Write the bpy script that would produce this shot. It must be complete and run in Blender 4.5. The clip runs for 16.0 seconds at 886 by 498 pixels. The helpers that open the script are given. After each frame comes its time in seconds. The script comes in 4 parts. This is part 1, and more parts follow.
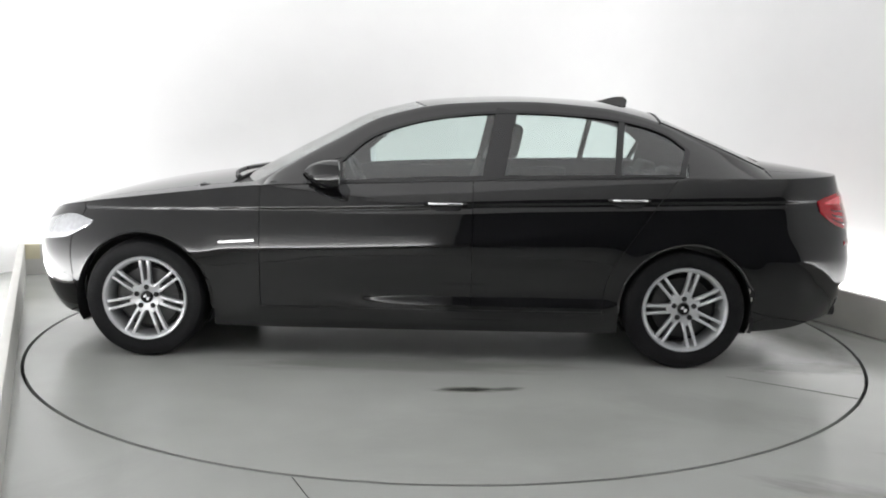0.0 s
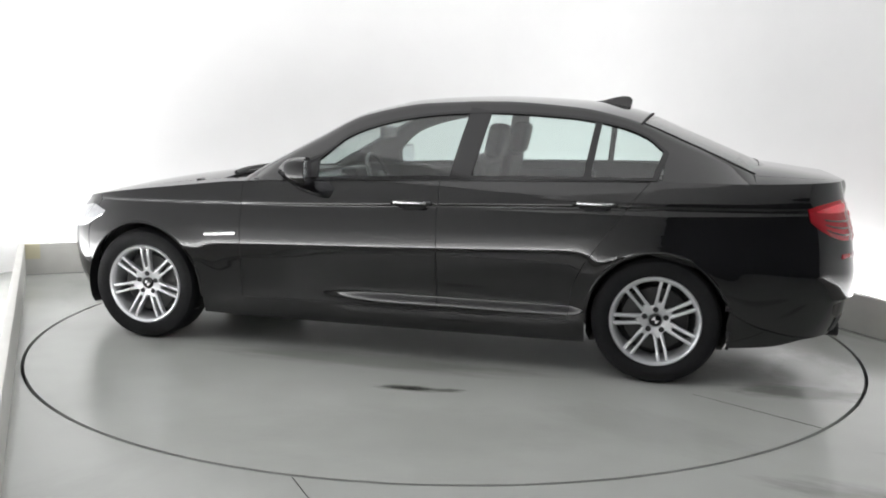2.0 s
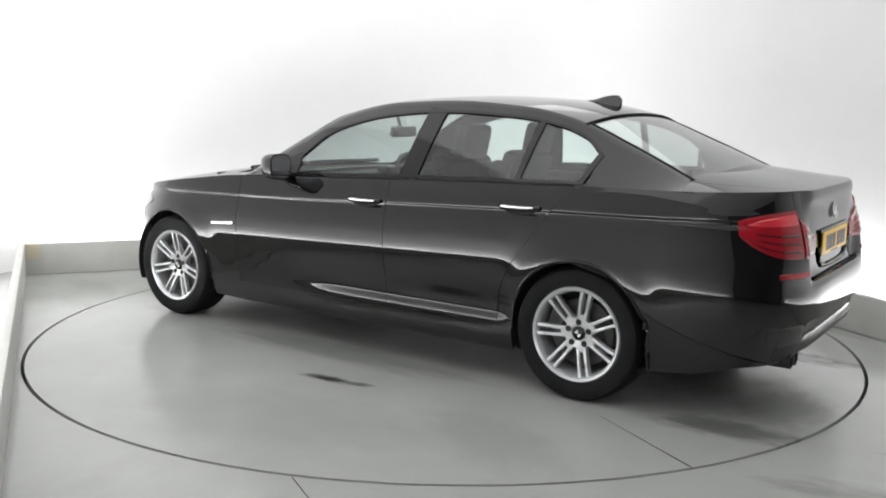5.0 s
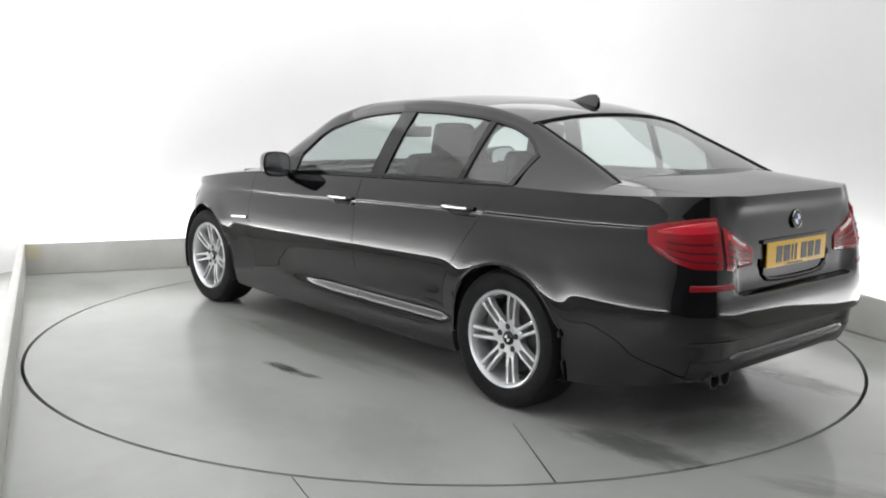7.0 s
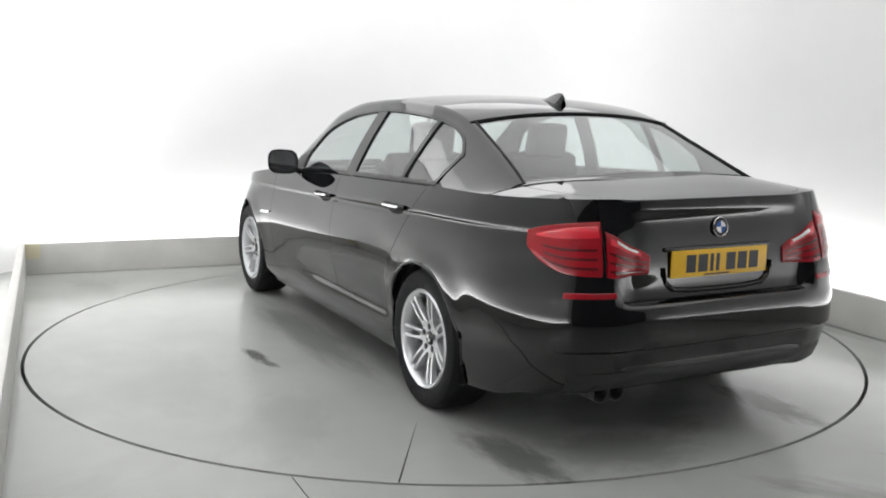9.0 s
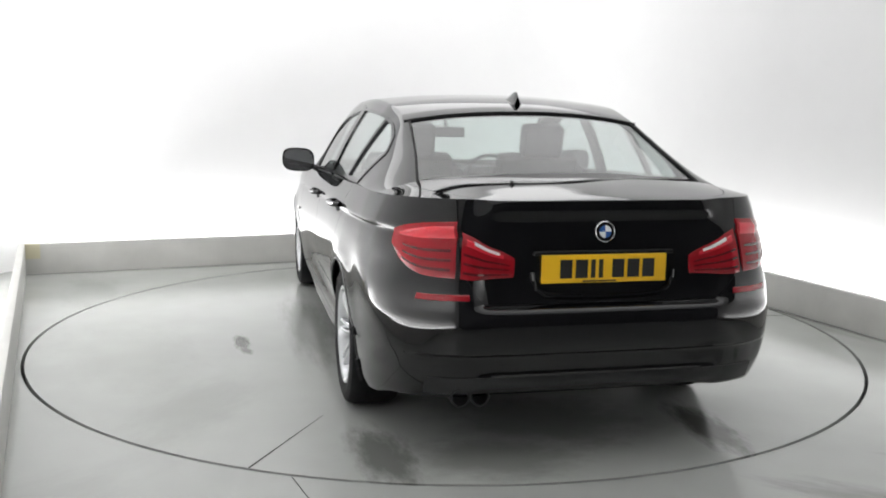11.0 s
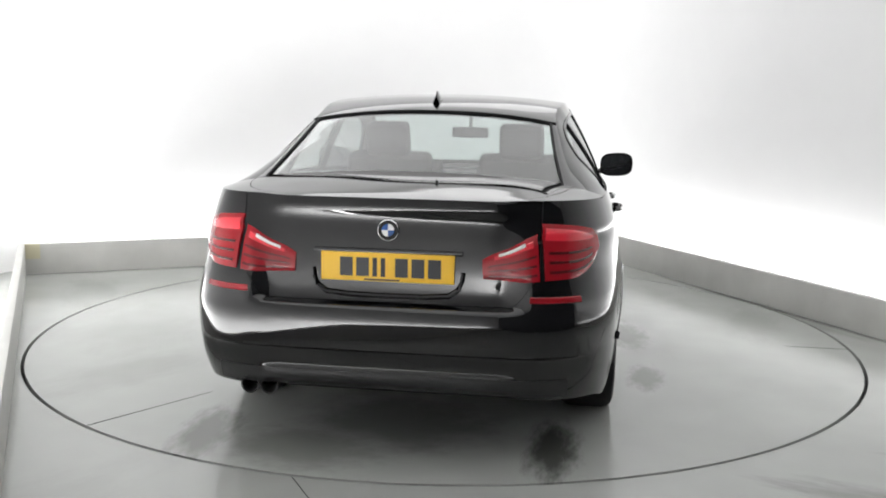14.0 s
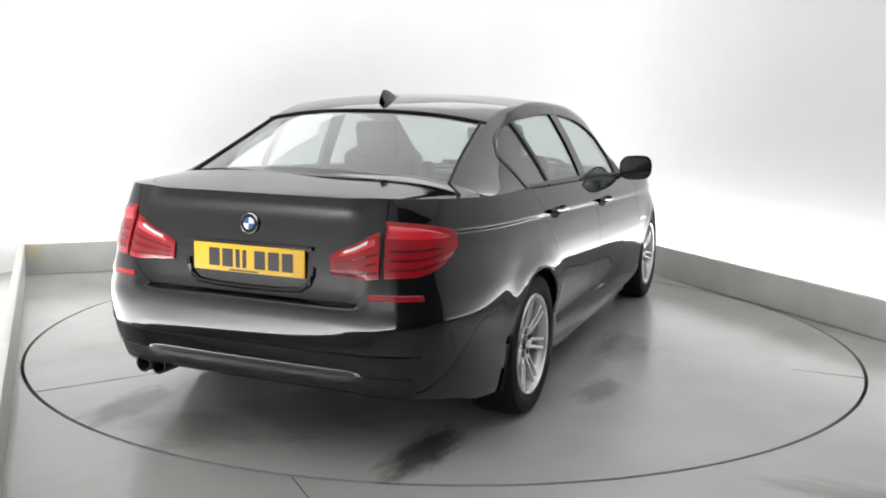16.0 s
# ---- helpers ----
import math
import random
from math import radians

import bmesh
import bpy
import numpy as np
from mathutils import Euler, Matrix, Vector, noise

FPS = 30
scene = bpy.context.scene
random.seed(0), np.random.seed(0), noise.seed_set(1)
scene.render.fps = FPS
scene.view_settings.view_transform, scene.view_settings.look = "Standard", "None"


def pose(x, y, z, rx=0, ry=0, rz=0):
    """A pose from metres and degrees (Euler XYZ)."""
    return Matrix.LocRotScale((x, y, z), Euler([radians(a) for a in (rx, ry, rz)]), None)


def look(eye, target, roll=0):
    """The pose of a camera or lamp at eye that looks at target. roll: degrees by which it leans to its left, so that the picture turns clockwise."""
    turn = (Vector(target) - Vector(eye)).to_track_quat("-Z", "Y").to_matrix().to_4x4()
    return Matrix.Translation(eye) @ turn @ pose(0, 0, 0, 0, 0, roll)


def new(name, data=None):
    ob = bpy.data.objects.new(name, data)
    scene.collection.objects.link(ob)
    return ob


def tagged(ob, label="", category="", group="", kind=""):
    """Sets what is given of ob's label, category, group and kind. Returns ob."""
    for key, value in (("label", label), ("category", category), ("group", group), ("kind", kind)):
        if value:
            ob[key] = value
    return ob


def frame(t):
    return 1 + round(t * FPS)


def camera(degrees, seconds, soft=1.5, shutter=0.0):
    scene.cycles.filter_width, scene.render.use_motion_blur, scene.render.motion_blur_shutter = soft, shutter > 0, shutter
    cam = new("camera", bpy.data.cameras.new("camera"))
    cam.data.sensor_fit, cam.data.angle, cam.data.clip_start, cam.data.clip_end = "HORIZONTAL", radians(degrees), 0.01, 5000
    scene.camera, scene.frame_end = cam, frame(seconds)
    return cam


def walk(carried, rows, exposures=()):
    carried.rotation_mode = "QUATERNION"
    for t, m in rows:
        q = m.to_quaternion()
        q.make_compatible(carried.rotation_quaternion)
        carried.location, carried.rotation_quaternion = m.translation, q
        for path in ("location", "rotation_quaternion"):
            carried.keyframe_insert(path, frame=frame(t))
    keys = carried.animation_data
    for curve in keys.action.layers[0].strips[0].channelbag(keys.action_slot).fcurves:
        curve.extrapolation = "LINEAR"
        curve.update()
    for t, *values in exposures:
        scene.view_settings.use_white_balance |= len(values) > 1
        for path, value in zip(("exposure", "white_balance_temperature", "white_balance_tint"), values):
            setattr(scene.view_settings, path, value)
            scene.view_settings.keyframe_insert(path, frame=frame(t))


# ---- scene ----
from functools import lru_cache
from math import sin, cos, pi, sqrt, atan2

# camera: fixed on a stand in a corner of the studio
cam = camera(51.29, 16.0, soft=1.9)
EYE_AT = Vector((0.0, -5.7476, 1.4133))
EYE_AIM = EYE_AT + Vector((-0.00326, 0.98798, -0.15455)) * 5
EYE = look(EYE_AT, EYE_AIM, 1.02)
walk(cam, [(0, EYE), (16, EYE)], exposures=[(0, -0.32, 6500, 10), (16, -0.32, 6500, 10)])

# ---- light ----
world = bpy.data.worlds.new("studio")
scene.world = world
world.use_nodes = True
world.node_tree.nodes["Background"].inputs["Color"].default_value = (0.9, 0.95, 1, 1)
world.node_tree.nodes["Background"].inputs["Strength"].default_value = 0.02

TURN = radians(23.3)          # the room stands askew to the camera
ROOM = Matrix.Rotation(TURN, 4, "Z")
SIDE, BACK, FRONT = 2.49, 2.74, -6.1   # inner faces of the plinth
TROUGH, TALL = 0.38, 3.3


def area(name, x, y, z, sx, sy, watts, rx=0.0, ry=0.0, colour=(1, 1, 1)):
    data = bpy.data.lights.new(name, "AREA")
    data.shape, data.size, data.size_y, data.energy, data.color = "RECTANGLE", sx, sy, watts, colour
    ob = new(name, data)
    ob.matrix_world = ROOM @ pose(x, y, z, rx, ry)
    return ob


UP, DOWN = 48, 84
area("cove_strip", 0, BACK + 0.26, 0.12, 4.6, 0.12, UP * 0.85, 172)
area("cove_strip", -SIDE - 0.26, -1.7, 0.12, 0.12, 8.2, UP * 3.7, 0, 172)
area("cove_strip", SIDE + 0.26, -1.7, 0.12, 0.12, 8.2, UP * 1.9, 0, -172)
area("ceiling_softbox", 0, -0.4, TALL - 0.06, 5.5, 6.8, DOWN)
# added unseen panel that brightens what the boot top and roof reflect
area("boot_top_fill", 0, 2.35, TALL - 0.08, 5.2, 1.3, DOWN * 0.26)


# ---- materials ----
def material(name, colour, rough=0.5, metal=0.0, coat=0.0, coat_rough=0.03, spec=0.5, grain=0.0, size=8.0, bump=0.0, detail=6.0, coat_ior=1.5):
    m = bpy.data.materials.new(name)
    m.use_nodes = True
    n, l = m.node_tree.nodes, m.node_tree.links
    p = n["Principled BSDF"]
    p.inputs["Base Color"].default_value = (*colour, 1)
    p.inputs["Roughness"].default_value, p.inputs["Metallic"].default_value = rough, metal
    p.inputs["Coat Weight"].default_value, p.inputs["Coat Roughness"].default_value = coat, coat_rough
    p.inputs["Specular IOR Level"].default_value = spec
    p.inputs["Coat IOR"].default_value = coat_ior
    if grain or bump:
        tc = n.new("ShaderNodeTexCoord")
        big, fine = n.new("ShaderNodeTexNoise"), n.new("ShaderNodeTexNoise")
        big.inputs["Scale"].default_value, fine.inputs["Scale"].default_value = size * 0.15, size
        big.inputs["Detail"].default_value, fine.inputs["Detail"].default_value = detail * 0.6, detail
        add = n.new("ShaderNodeMath")
        add.operation = "ADD"
        for t, k in ((big, 0), (fine, 1)):
            l.new(tc.outputs["Object"], t.inputs["Vector"])
            l.new(t.outputs["Fac"], add.inputs[k])
        rng = n.new("ShaderNodeMapRange")
        rng.inputs["From Min"].default_value, rng.inputs["From Max"].default_value = 0.6, 1.4
        rng.inputs["To Min"].default_value, rng.inputs["To Max"].default_value = 1 - grain, 1 + grain
        rng.clamp = False
        l.new(add.outputs[0], rng.inputs["Value"])
        mul = n.new("ShaderNodeVectorMath")
        mul.operation = "SCALE"
        mul.inputs[0].default_value = colour
        l.new(rng.outputs[0], mul.inputs["Scale"])
        l.new(mul.outputs[0], p.inputs["Base Color"])
        rr = n.new("ShaderNodeMapRange")
        rr.inputs["From Min"].default_value, rr.inputs["From Max"].default_value = 0.6, 1.4
        rr.inputs["To Min"].default_value, rr.inputs["To Max"].default_value = rough * 0.85, min(1, rough * 1.15)
        rr.clamp = False
        l.new(add.outputs[0], rr.inputs["Value"])
        l.new(rr.outputs[0], p.inputs["Roughness"])
        if bump:
            b = n.new("ShaderNodeBump")
            b.inputs["Strength"].default_value, b.inputs["Distance"].default_value = bump, 0.004
            l.new(fine.outputs["Fac"], b.inputs["Height"])
            l.new(b.outputs["Normal"], p.inputs["Normal"])
    return m


def glass(name, tint, rough=0.01):
    m = bpy.data.materials.new(name)
    m.use_nodes = True
    n, l = m.node_tree.nodes, m.node_tree.links
    n.remove(n["Principled BSDF"])
    f, t, g, x = (n.new("ShaderNode" + k) for k in ("LayerWeight", "BsdfTransparent", "BsdfGlossy", "MixShader"))
    f.inputs["Blend"].default_value = 0.5
    power, mad = n.new("ShaderNodeMath"), n.new("ShaderNodeMath")
    power.operation, mad.operation = "POWER", "MULTIPLY_ADD"
    power.inputs[1].default_value = 3.0
    mad.inputs[1].default_value, mad.inputs[2].default_value = 0.9, 0.095
    l.new(f.outputs["Facing"], power.inputs[0])
    l.new(power.outputs[0], mad.inputs[0])
    t.inputs["Color"].default_value = (*tint, 1)
    g.inputs["Roughness"].default_value = rough
    l.new(mad.outputs[0], x.inputs[0])
    l.new(t.outputs[0], x.inputs[1])
    l.new(g.outputs[0], x.inputs[2])
    l.new(x.outputs[0], n["Material Output"].inputs["Surface"])
    return m


def floor_material(name, colour, rough, marks):
    """Worn grey floor paint; marks: (x, y, length, width, turn, depth) of dark patches, some damp smears, some painted
    shade.
    """
    m = material(name, colour, rough)
    n, l = m.node_tree.nodes, m.node_tree.links
    p = n["Principled BSDF"]
    tc = n.new("ShaderNodeTexCoord")
    total = None
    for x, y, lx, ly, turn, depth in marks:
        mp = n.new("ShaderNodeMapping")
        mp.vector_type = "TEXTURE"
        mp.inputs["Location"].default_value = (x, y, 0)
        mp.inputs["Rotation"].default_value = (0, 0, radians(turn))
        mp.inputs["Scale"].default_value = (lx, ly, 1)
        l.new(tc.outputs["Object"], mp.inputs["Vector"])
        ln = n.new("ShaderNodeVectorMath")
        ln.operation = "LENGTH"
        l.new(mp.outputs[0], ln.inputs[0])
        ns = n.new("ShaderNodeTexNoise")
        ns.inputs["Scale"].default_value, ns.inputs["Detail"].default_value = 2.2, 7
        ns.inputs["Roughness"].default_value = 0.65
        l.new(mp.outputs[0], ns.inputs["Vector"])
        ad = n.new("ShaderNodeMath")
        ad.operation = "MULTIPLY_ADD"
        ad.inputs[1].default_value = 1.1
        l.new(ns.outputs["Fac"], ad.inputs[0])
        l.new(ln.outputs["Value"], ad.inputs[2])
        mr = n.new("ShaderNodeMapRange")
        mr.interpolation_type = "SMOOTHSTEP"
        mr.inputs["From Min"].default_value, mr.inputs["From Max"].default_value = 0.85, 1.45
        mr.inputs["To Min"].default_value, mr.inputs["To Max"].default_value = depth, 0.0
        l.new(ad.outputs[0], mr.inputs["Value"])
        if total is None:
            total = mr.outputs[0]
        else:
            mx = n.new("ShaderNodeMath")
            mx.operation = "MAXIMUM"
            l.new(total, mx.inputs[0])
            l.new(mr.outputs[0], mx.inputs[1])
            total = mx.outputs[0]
    # broad cloudy wear and fine specks; damp smears and painted shade are smoother
    broad, fine = n.new("ShaderNodeTexNoise"), n.new("ShaderNodeTexNoise")
    for t, k, d in ((broad, 0.9, 3), (fine, 38.0, 4)):
        t.inputs["Scale"].default_value, t.inputs["Detail"].default_value, t.inputs["Roughness"].default_value = k, d, 0.6
        l.new(tc.outputs["Object"], t.inputs["Vector"])
    tone = n.new("ShaderNodeMath")
    tone.operation = "MULTIPLY_ADD"
    tone.inputs[1].default_value = 0.06
    l.new(fine.outputs["Fac"], tone.inputs[0])
    l.new(broad.outputs["Fac"], tone.inputs[2])
    level, gloss = n.new("ShaderNodeMapRange"), n.new("ShaderNodeMapRange")
    for r, lo, hi in ((level, 0.88, 1.10), (gloss, rough * 0.92, rough * 1.1)):
        r.inputs["From Min"].default_value, r.inputs["From Max"].default_value = 0.28, 0.78
        r.inputs["To Min"].default_value, r.inputs["To Max"].default_value = lo, hi
        l.new(tone.outputs[0], r.inputs["Value"])
    paint = n.new("ShaderNodeVectorMath")
    paint.operation = "SCALE"
    paint.inputs[0].default_value = colour
    l.new(level.outputs[0], paint.inputs["Scale"])
    damp_shade = n.new("ShaderNodeMath")
    damp_shade.operation = "MULTIPLY_ADD"
    damp_shade.inputs[1].default_value = -0.008
    l.new(total, damp_shade.inputs[0])
    l.new(gloss.outputs[0], damp_shade.inputs[2])
    l.new(damp_shade.outputs[0], p.inputs["Roughness"])
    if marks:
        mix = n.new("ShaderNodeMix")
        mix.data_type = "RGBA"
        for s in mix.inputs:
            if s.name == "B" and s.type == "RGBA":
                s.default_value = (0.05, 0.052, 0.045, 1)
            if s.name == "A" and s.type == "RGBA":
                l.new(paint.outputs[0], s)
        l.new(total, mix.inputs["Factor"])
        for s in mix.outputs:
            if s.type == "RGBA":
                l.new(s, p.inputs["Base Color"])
    return m


M_WALL = material("white_wall_paint", (0.82, 0.82, 0.82), 0.9, grain=0.02, size=3, bump=0.05, spec=0.2)
M_PLINTH = material("plinth_paint", (0.60, 0.595, 0.57), 0.6, grain=0.11, size=5, bump=0.05)
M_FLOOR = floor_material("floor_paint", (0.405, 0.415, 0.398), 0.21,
                         [(1.75, -2.6, 0.75, 0.18, -28, 0.42), (2.2, -2.2, 0.5, 0.10, -24, 0.45), (1.2, -3.0, 0.5, 0.05, -15, 0.25), (2.45, 0.35, 0.12, 0.7, 24, 0.25), (-1.5, -2.9, 0.9, 0.35, 60, 0.10), (0.2, -2.9, 0.8, 0.25, 5, 0.10), (-2.6, 0.9, 0.3, 1.0, 24, 0.12),
                          # two long dark lines along the foot of the right and back plinths
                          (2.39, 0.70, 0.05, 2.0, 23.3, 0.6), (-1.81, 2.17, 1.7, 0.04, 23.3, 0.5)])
# patches under the tail and left sill mix damp with painted car shade
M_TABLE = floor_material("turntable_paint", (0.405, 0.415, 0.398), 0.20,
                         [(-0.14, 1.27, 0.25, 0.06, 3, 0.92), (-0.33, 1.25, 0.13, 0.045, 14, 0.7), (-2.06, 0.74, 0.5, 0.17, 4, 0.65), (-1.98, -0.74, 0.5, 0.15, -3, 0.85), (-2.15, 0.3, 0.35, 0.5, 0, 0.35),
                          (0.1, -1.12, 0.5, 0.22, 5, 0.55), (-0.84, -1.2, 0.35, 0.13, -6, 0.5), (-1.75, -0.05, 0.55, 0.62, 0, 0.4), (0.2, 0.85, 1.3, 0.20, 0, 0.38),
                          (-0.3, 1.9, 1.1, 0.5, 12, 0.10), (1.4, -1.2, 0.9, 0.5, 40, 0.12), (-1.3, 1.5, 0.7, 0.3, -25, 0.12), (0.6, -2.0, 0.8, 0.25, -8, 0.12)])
# for the added panel that gives the car a dark entrance to reflect
M_ENTRANCE = material("entrance_dark", (0.075, 0.077, 0.082), 0.8, grain=0.1, size=3)
M_CEIL = material("ceiling_paint", (0.8, 0.8, 0.8), 0.9, grain=0.02)
M_GAP = material("gap_shadow", (0.012, 0.012, 0.012), 0.9)
M_BEIGE = material("beige_tape", (0.62, 0.58, 0.42), 0.6, grain=0.05)
M_PAINT = material("black_car_paint", (0.0020, 0.0020, 0.0026), 0.4, coat_ior=1.62, coat=1.0, coat_rough=0.03, spec=0.0)
M_BLACK = material("black_plastic", (0.012, 0.012, 0.013), 0.45, grain=0.1, size=40)
M_GLOSS = material("gloss_black_trim", (0.006, 0.006, 0.007), 0.12)
M_RUBBER = material("tyre_rubber", (0.007, 0.007, 0.008), 0.75, spec=0.25, grain=0.12, size=60, bump=0.1)
M_ALLOY = material("silver_alloy", (0.64, 0.65, 0.67), 0.24, metal=0.55, coat=0.4, coat_rough=0.1, grain=0.04, size=20)
M_CHROME = material("chrome", (0.85, 0.85, 0.86), 0.08, metal=1.0)
M_STEEL = material("brake_steel", (0.045, 0.045, 0.045), 0.5, metal=0.5, grain=0.15, size=25)
M_DARK = material("dark_cavity", (0.010, 0.010, 0.011), 0.8)
M_SEAT = material("dark_leather", (0.012, 0.012, 0.013), 0.6, spec=0.3, grain=0.1, size=6)
M_LAMP_RED = material("red_lens", (0.29, 0.005, 0.012), 0.2, coat=0.6, coat_rough=0.02, spec=0.2, grain=0.08, size=12)
M_LAMP_BAR = material("bright_red_lens", (0.66, 0.020, 0.038), 0.2, coat=1.0, coat_rough=0.02)
M_LAMP_DARK = material("deep_red_lens", (0.085, 0.0025, 0.005), 0.2, coat=1.0, coat_rough=0.02)
M_LAMP_WHITE = material("clear_lens", (0.75, 0.72, 0.72), 0.12, coat=1.0)
M_HEAD = material("headlight_lens", (0.45, 0.46, 0.48), 0.12, metal=0.5, coat=1.0, coat_rough=0.02, grain=0.3, size=30)
M_PLATE = material("yellow_plate", (0.80, 0.47, 0.015), 0.35, grain=0.03, size=20)
M_INK = material("black_ink", (0.012, 0.012, 0.014), 0.4)
M_BLUE = material("blue_enamel", (0.03, 0.10, 0.32), 0.2, coat=1)
M_WHITE = material("white_enamel", (0.8, 0.8, 0.8), 0.2, coat=1)
M_GLASS = glass("tinted_glass", (0.80, 0.88, 0.86))
M_GLASS_REAR = glass("rear_glass", (0.70, 0.78, 0.76))
M_MIRROR = material("mirror_silver", (0.62, 0.63, 0.65), 0.05, metal=1.0)


# ---- mesh helpers ----
def link(name, bm, mat, smooth=True, angle=35):
    bmesh.ops.remove_doubles(bm, verts=bm.verts, dist=0.00005)
    me = bpy.data.meshes.new(name)
    bm.to_mesh(me)
    bm.free()
    me.materials.append(mat)
    if smooth:
        me.polygons.foreach_set("use_smooth", [True] * len(me.polygons))
        me.set_sharp_from_angle(angle=radians(angle))
    return new(name, me)


def thicken(bm, t, slot):
    """Gives a sheet an inner face and closed edges."""
    bmesh.ops.remove_doubles(bm, verts=bm.verts, dist=0.00005)
    bm.normal_update()
    sheet, rim = list(bm.faces), [e.link_loops[0] for e in bm.edges if len(e.link_loops) == 1]
    ends = [(k.vert, k.link_loop_next.vert) for k in rim]
    inner = {v: bm.verts.new(v.co - v.normal * t) for v in list(bm.verts)}
    for f in sheet:
        bm.faces.new([inner[v] for v in reversed(f.verts)]).material_index = slot
    for a, b in ends:
        bm.faces.new([b, a, inner[a], inner[b]]).material_index = slot


def part(name, bm, mat, parent, label="", angle=35, thick=0.0, shadow=True):
    if thick:
        thicken(bm, thick, 1 if mat is M_PAINT else 0)
    ob = link(name, bm, mat, True, angle)
    ob.parent = parent
    # panel edges and backs coloured dark, so shut lines look shaded
    if thick and mat is M_PAINT:
        ob.data.materials.append(M_DARK)
    ob.visible_shadow = shadow
    if label:
        tagged(ob, label)
    return ob


def box(bm, x0, x1, y0, y1, z0, z1, bevel=0.0, turn=None):
    made = bmesh.ops.create_cube(bm, size=1)["verts"]
    c = Vector(((x0 + x1) / 2, (y0 + y1) / 2, (z0 + z1) / 2))
    for v in made:
        v.co = Vector((v.co.x * (x1 - x0), v.co.y * (y1 - y0), v.co.z * (z1 - z0)))
    if turn is not None:
        for v in made:
            v.co = turn @ v.co
    for v in made:
        v.co += c
    if bevel:
        edges = list({e for v in made for e in v.link_edges})
        bmesh.ops.bevel(bm, geom=edges, offset=bevel, segments=3, profile=0.6, affect="EDGES", clamp_overlap=True)
    return bm


def grid(bm, pts, flip=False, keep=None):
    """Faces over rows of points."""
    vs = [[bm.verts.new(p) for p in row] for row in pts]
    for i in range(len(vs) - 1):
        for j in range(len(vs[0]) - 1):
            if keep and not keep(i, j):
                continue
            q = [vs[i][j], vs[i + 1][j], vs[i + 1][j + 1], vs[i][j + 1]]
            try:
                bm.faces.new(q[::-1] if flip else q)
            except ValueError:
                pass
    loose = [v for v in bm.verts if not v.link_faces]
    bmesh.ops.delete(bm, geom=loose, context="VERTS")
    return bm


def tube(bm, pts, r, n=8, ry=None):
    """A round rod along points."""
    ry = ry or r
    rows = []
    for i, p in enumerate(pts):
        p = Vector(p)
        d = (Vector(pts[min(i + 1, len(pts) - 1)]) - Vector(pts[max(i - 1, 0)])).normalized()
        u = d.cross(Vector((0, 0, 1)) if abs(d.z) < 0.9 else Vector((1, 0, 0))).normalized()
        w = u.cross(d)
        rows.append([p + u * r * cos(2 * pi * k / n) + w * ry * sin(2 * pi * k / n) for k in range(n + 1)])
    grid(bm, rows)
    bmesh.ops.remove_doubles(bm, verts=bm.verts, dist=0.00005)
    bmesh.ops.holes_fill(bm, edges=[e for e in bm.edges if e.is_boundary], sides=n + 2)
    bmesh.ops.recalc_face_normals(bm, faces=bm.faces)
    return bm


def lathe(bm, prof, n=48, axis="Y"):
    """Turns a profile of (radius, along) round an axis."""
    rows = []
    for k in range(n + 1):
        a = 2 * pi * k / n
        rows.append([Vector((r * cos(a), h, r * sin(a))) if axis == "Y" else Vector((r * cos(a), r * sin(a), h)) for r, h in prof])
    grid(bm, rows)
    bmesh.ops.remove_doubles(bm, verts=bm.verts, dist=0.00005)
    bmesh.ops.recalc_face_normals(bm, faces=bm.faces)
    return bm


def moved(bm, m):
    bmesh.ops.transform(bm, matrix=m, verts=bm.verts)
    if m.determinant() < 0:
        bmesh.ops.reverse_faces(bm, faces=bm.faces)
    return bm


MIRROR = Matrix.Diagonal((1, -1, 1, 1))


def curve(*keys):
    """A smooth function through (x, y) keys."""
    xs, ys = [k[0] for k in sorted(keys)], [k[1] for k in sorted(keys)]
    n = len(xs)
    d = [(ys[i + 1] - ys[i]) / (xs[i + 1] - xs[i]) for i in range(n - 1)]
    t = [d[0]] + [0.0 if d[i - 1] * d[i] <= 0 else 2 * d[i - 1] * d[i] / (d[i - 1] + d[i]) for i in range(1, n - 1)] + [d[-1]]

    def f(x):
        if x <= xs[0]:
            return ys[0]
        if x >= xs[-1]:
            return ys[-1]
        i = max(k for k in range(n - 1) if xs[k] <= x)
        h = xs[i + 1] - xs[i]
        s = (x - xs[i]) / h
        return ((2 * s**3 - 3 * s**2 + 1) * ys[i] + (s**3 - 2 * s**2 + s) * h * t[i] + (-2 * s**3 + 3 * s**2) * ys[i + 1] + (s**3 - s**2) * h * t[i + 1])
    return f


def lerp(a, b, t):
    return a + (b - a) * t


def smooth01(a, b, x):
    t = min(1, max(0, (x - a) / (b - a)))
    return t * t * (3 - 2 * t)


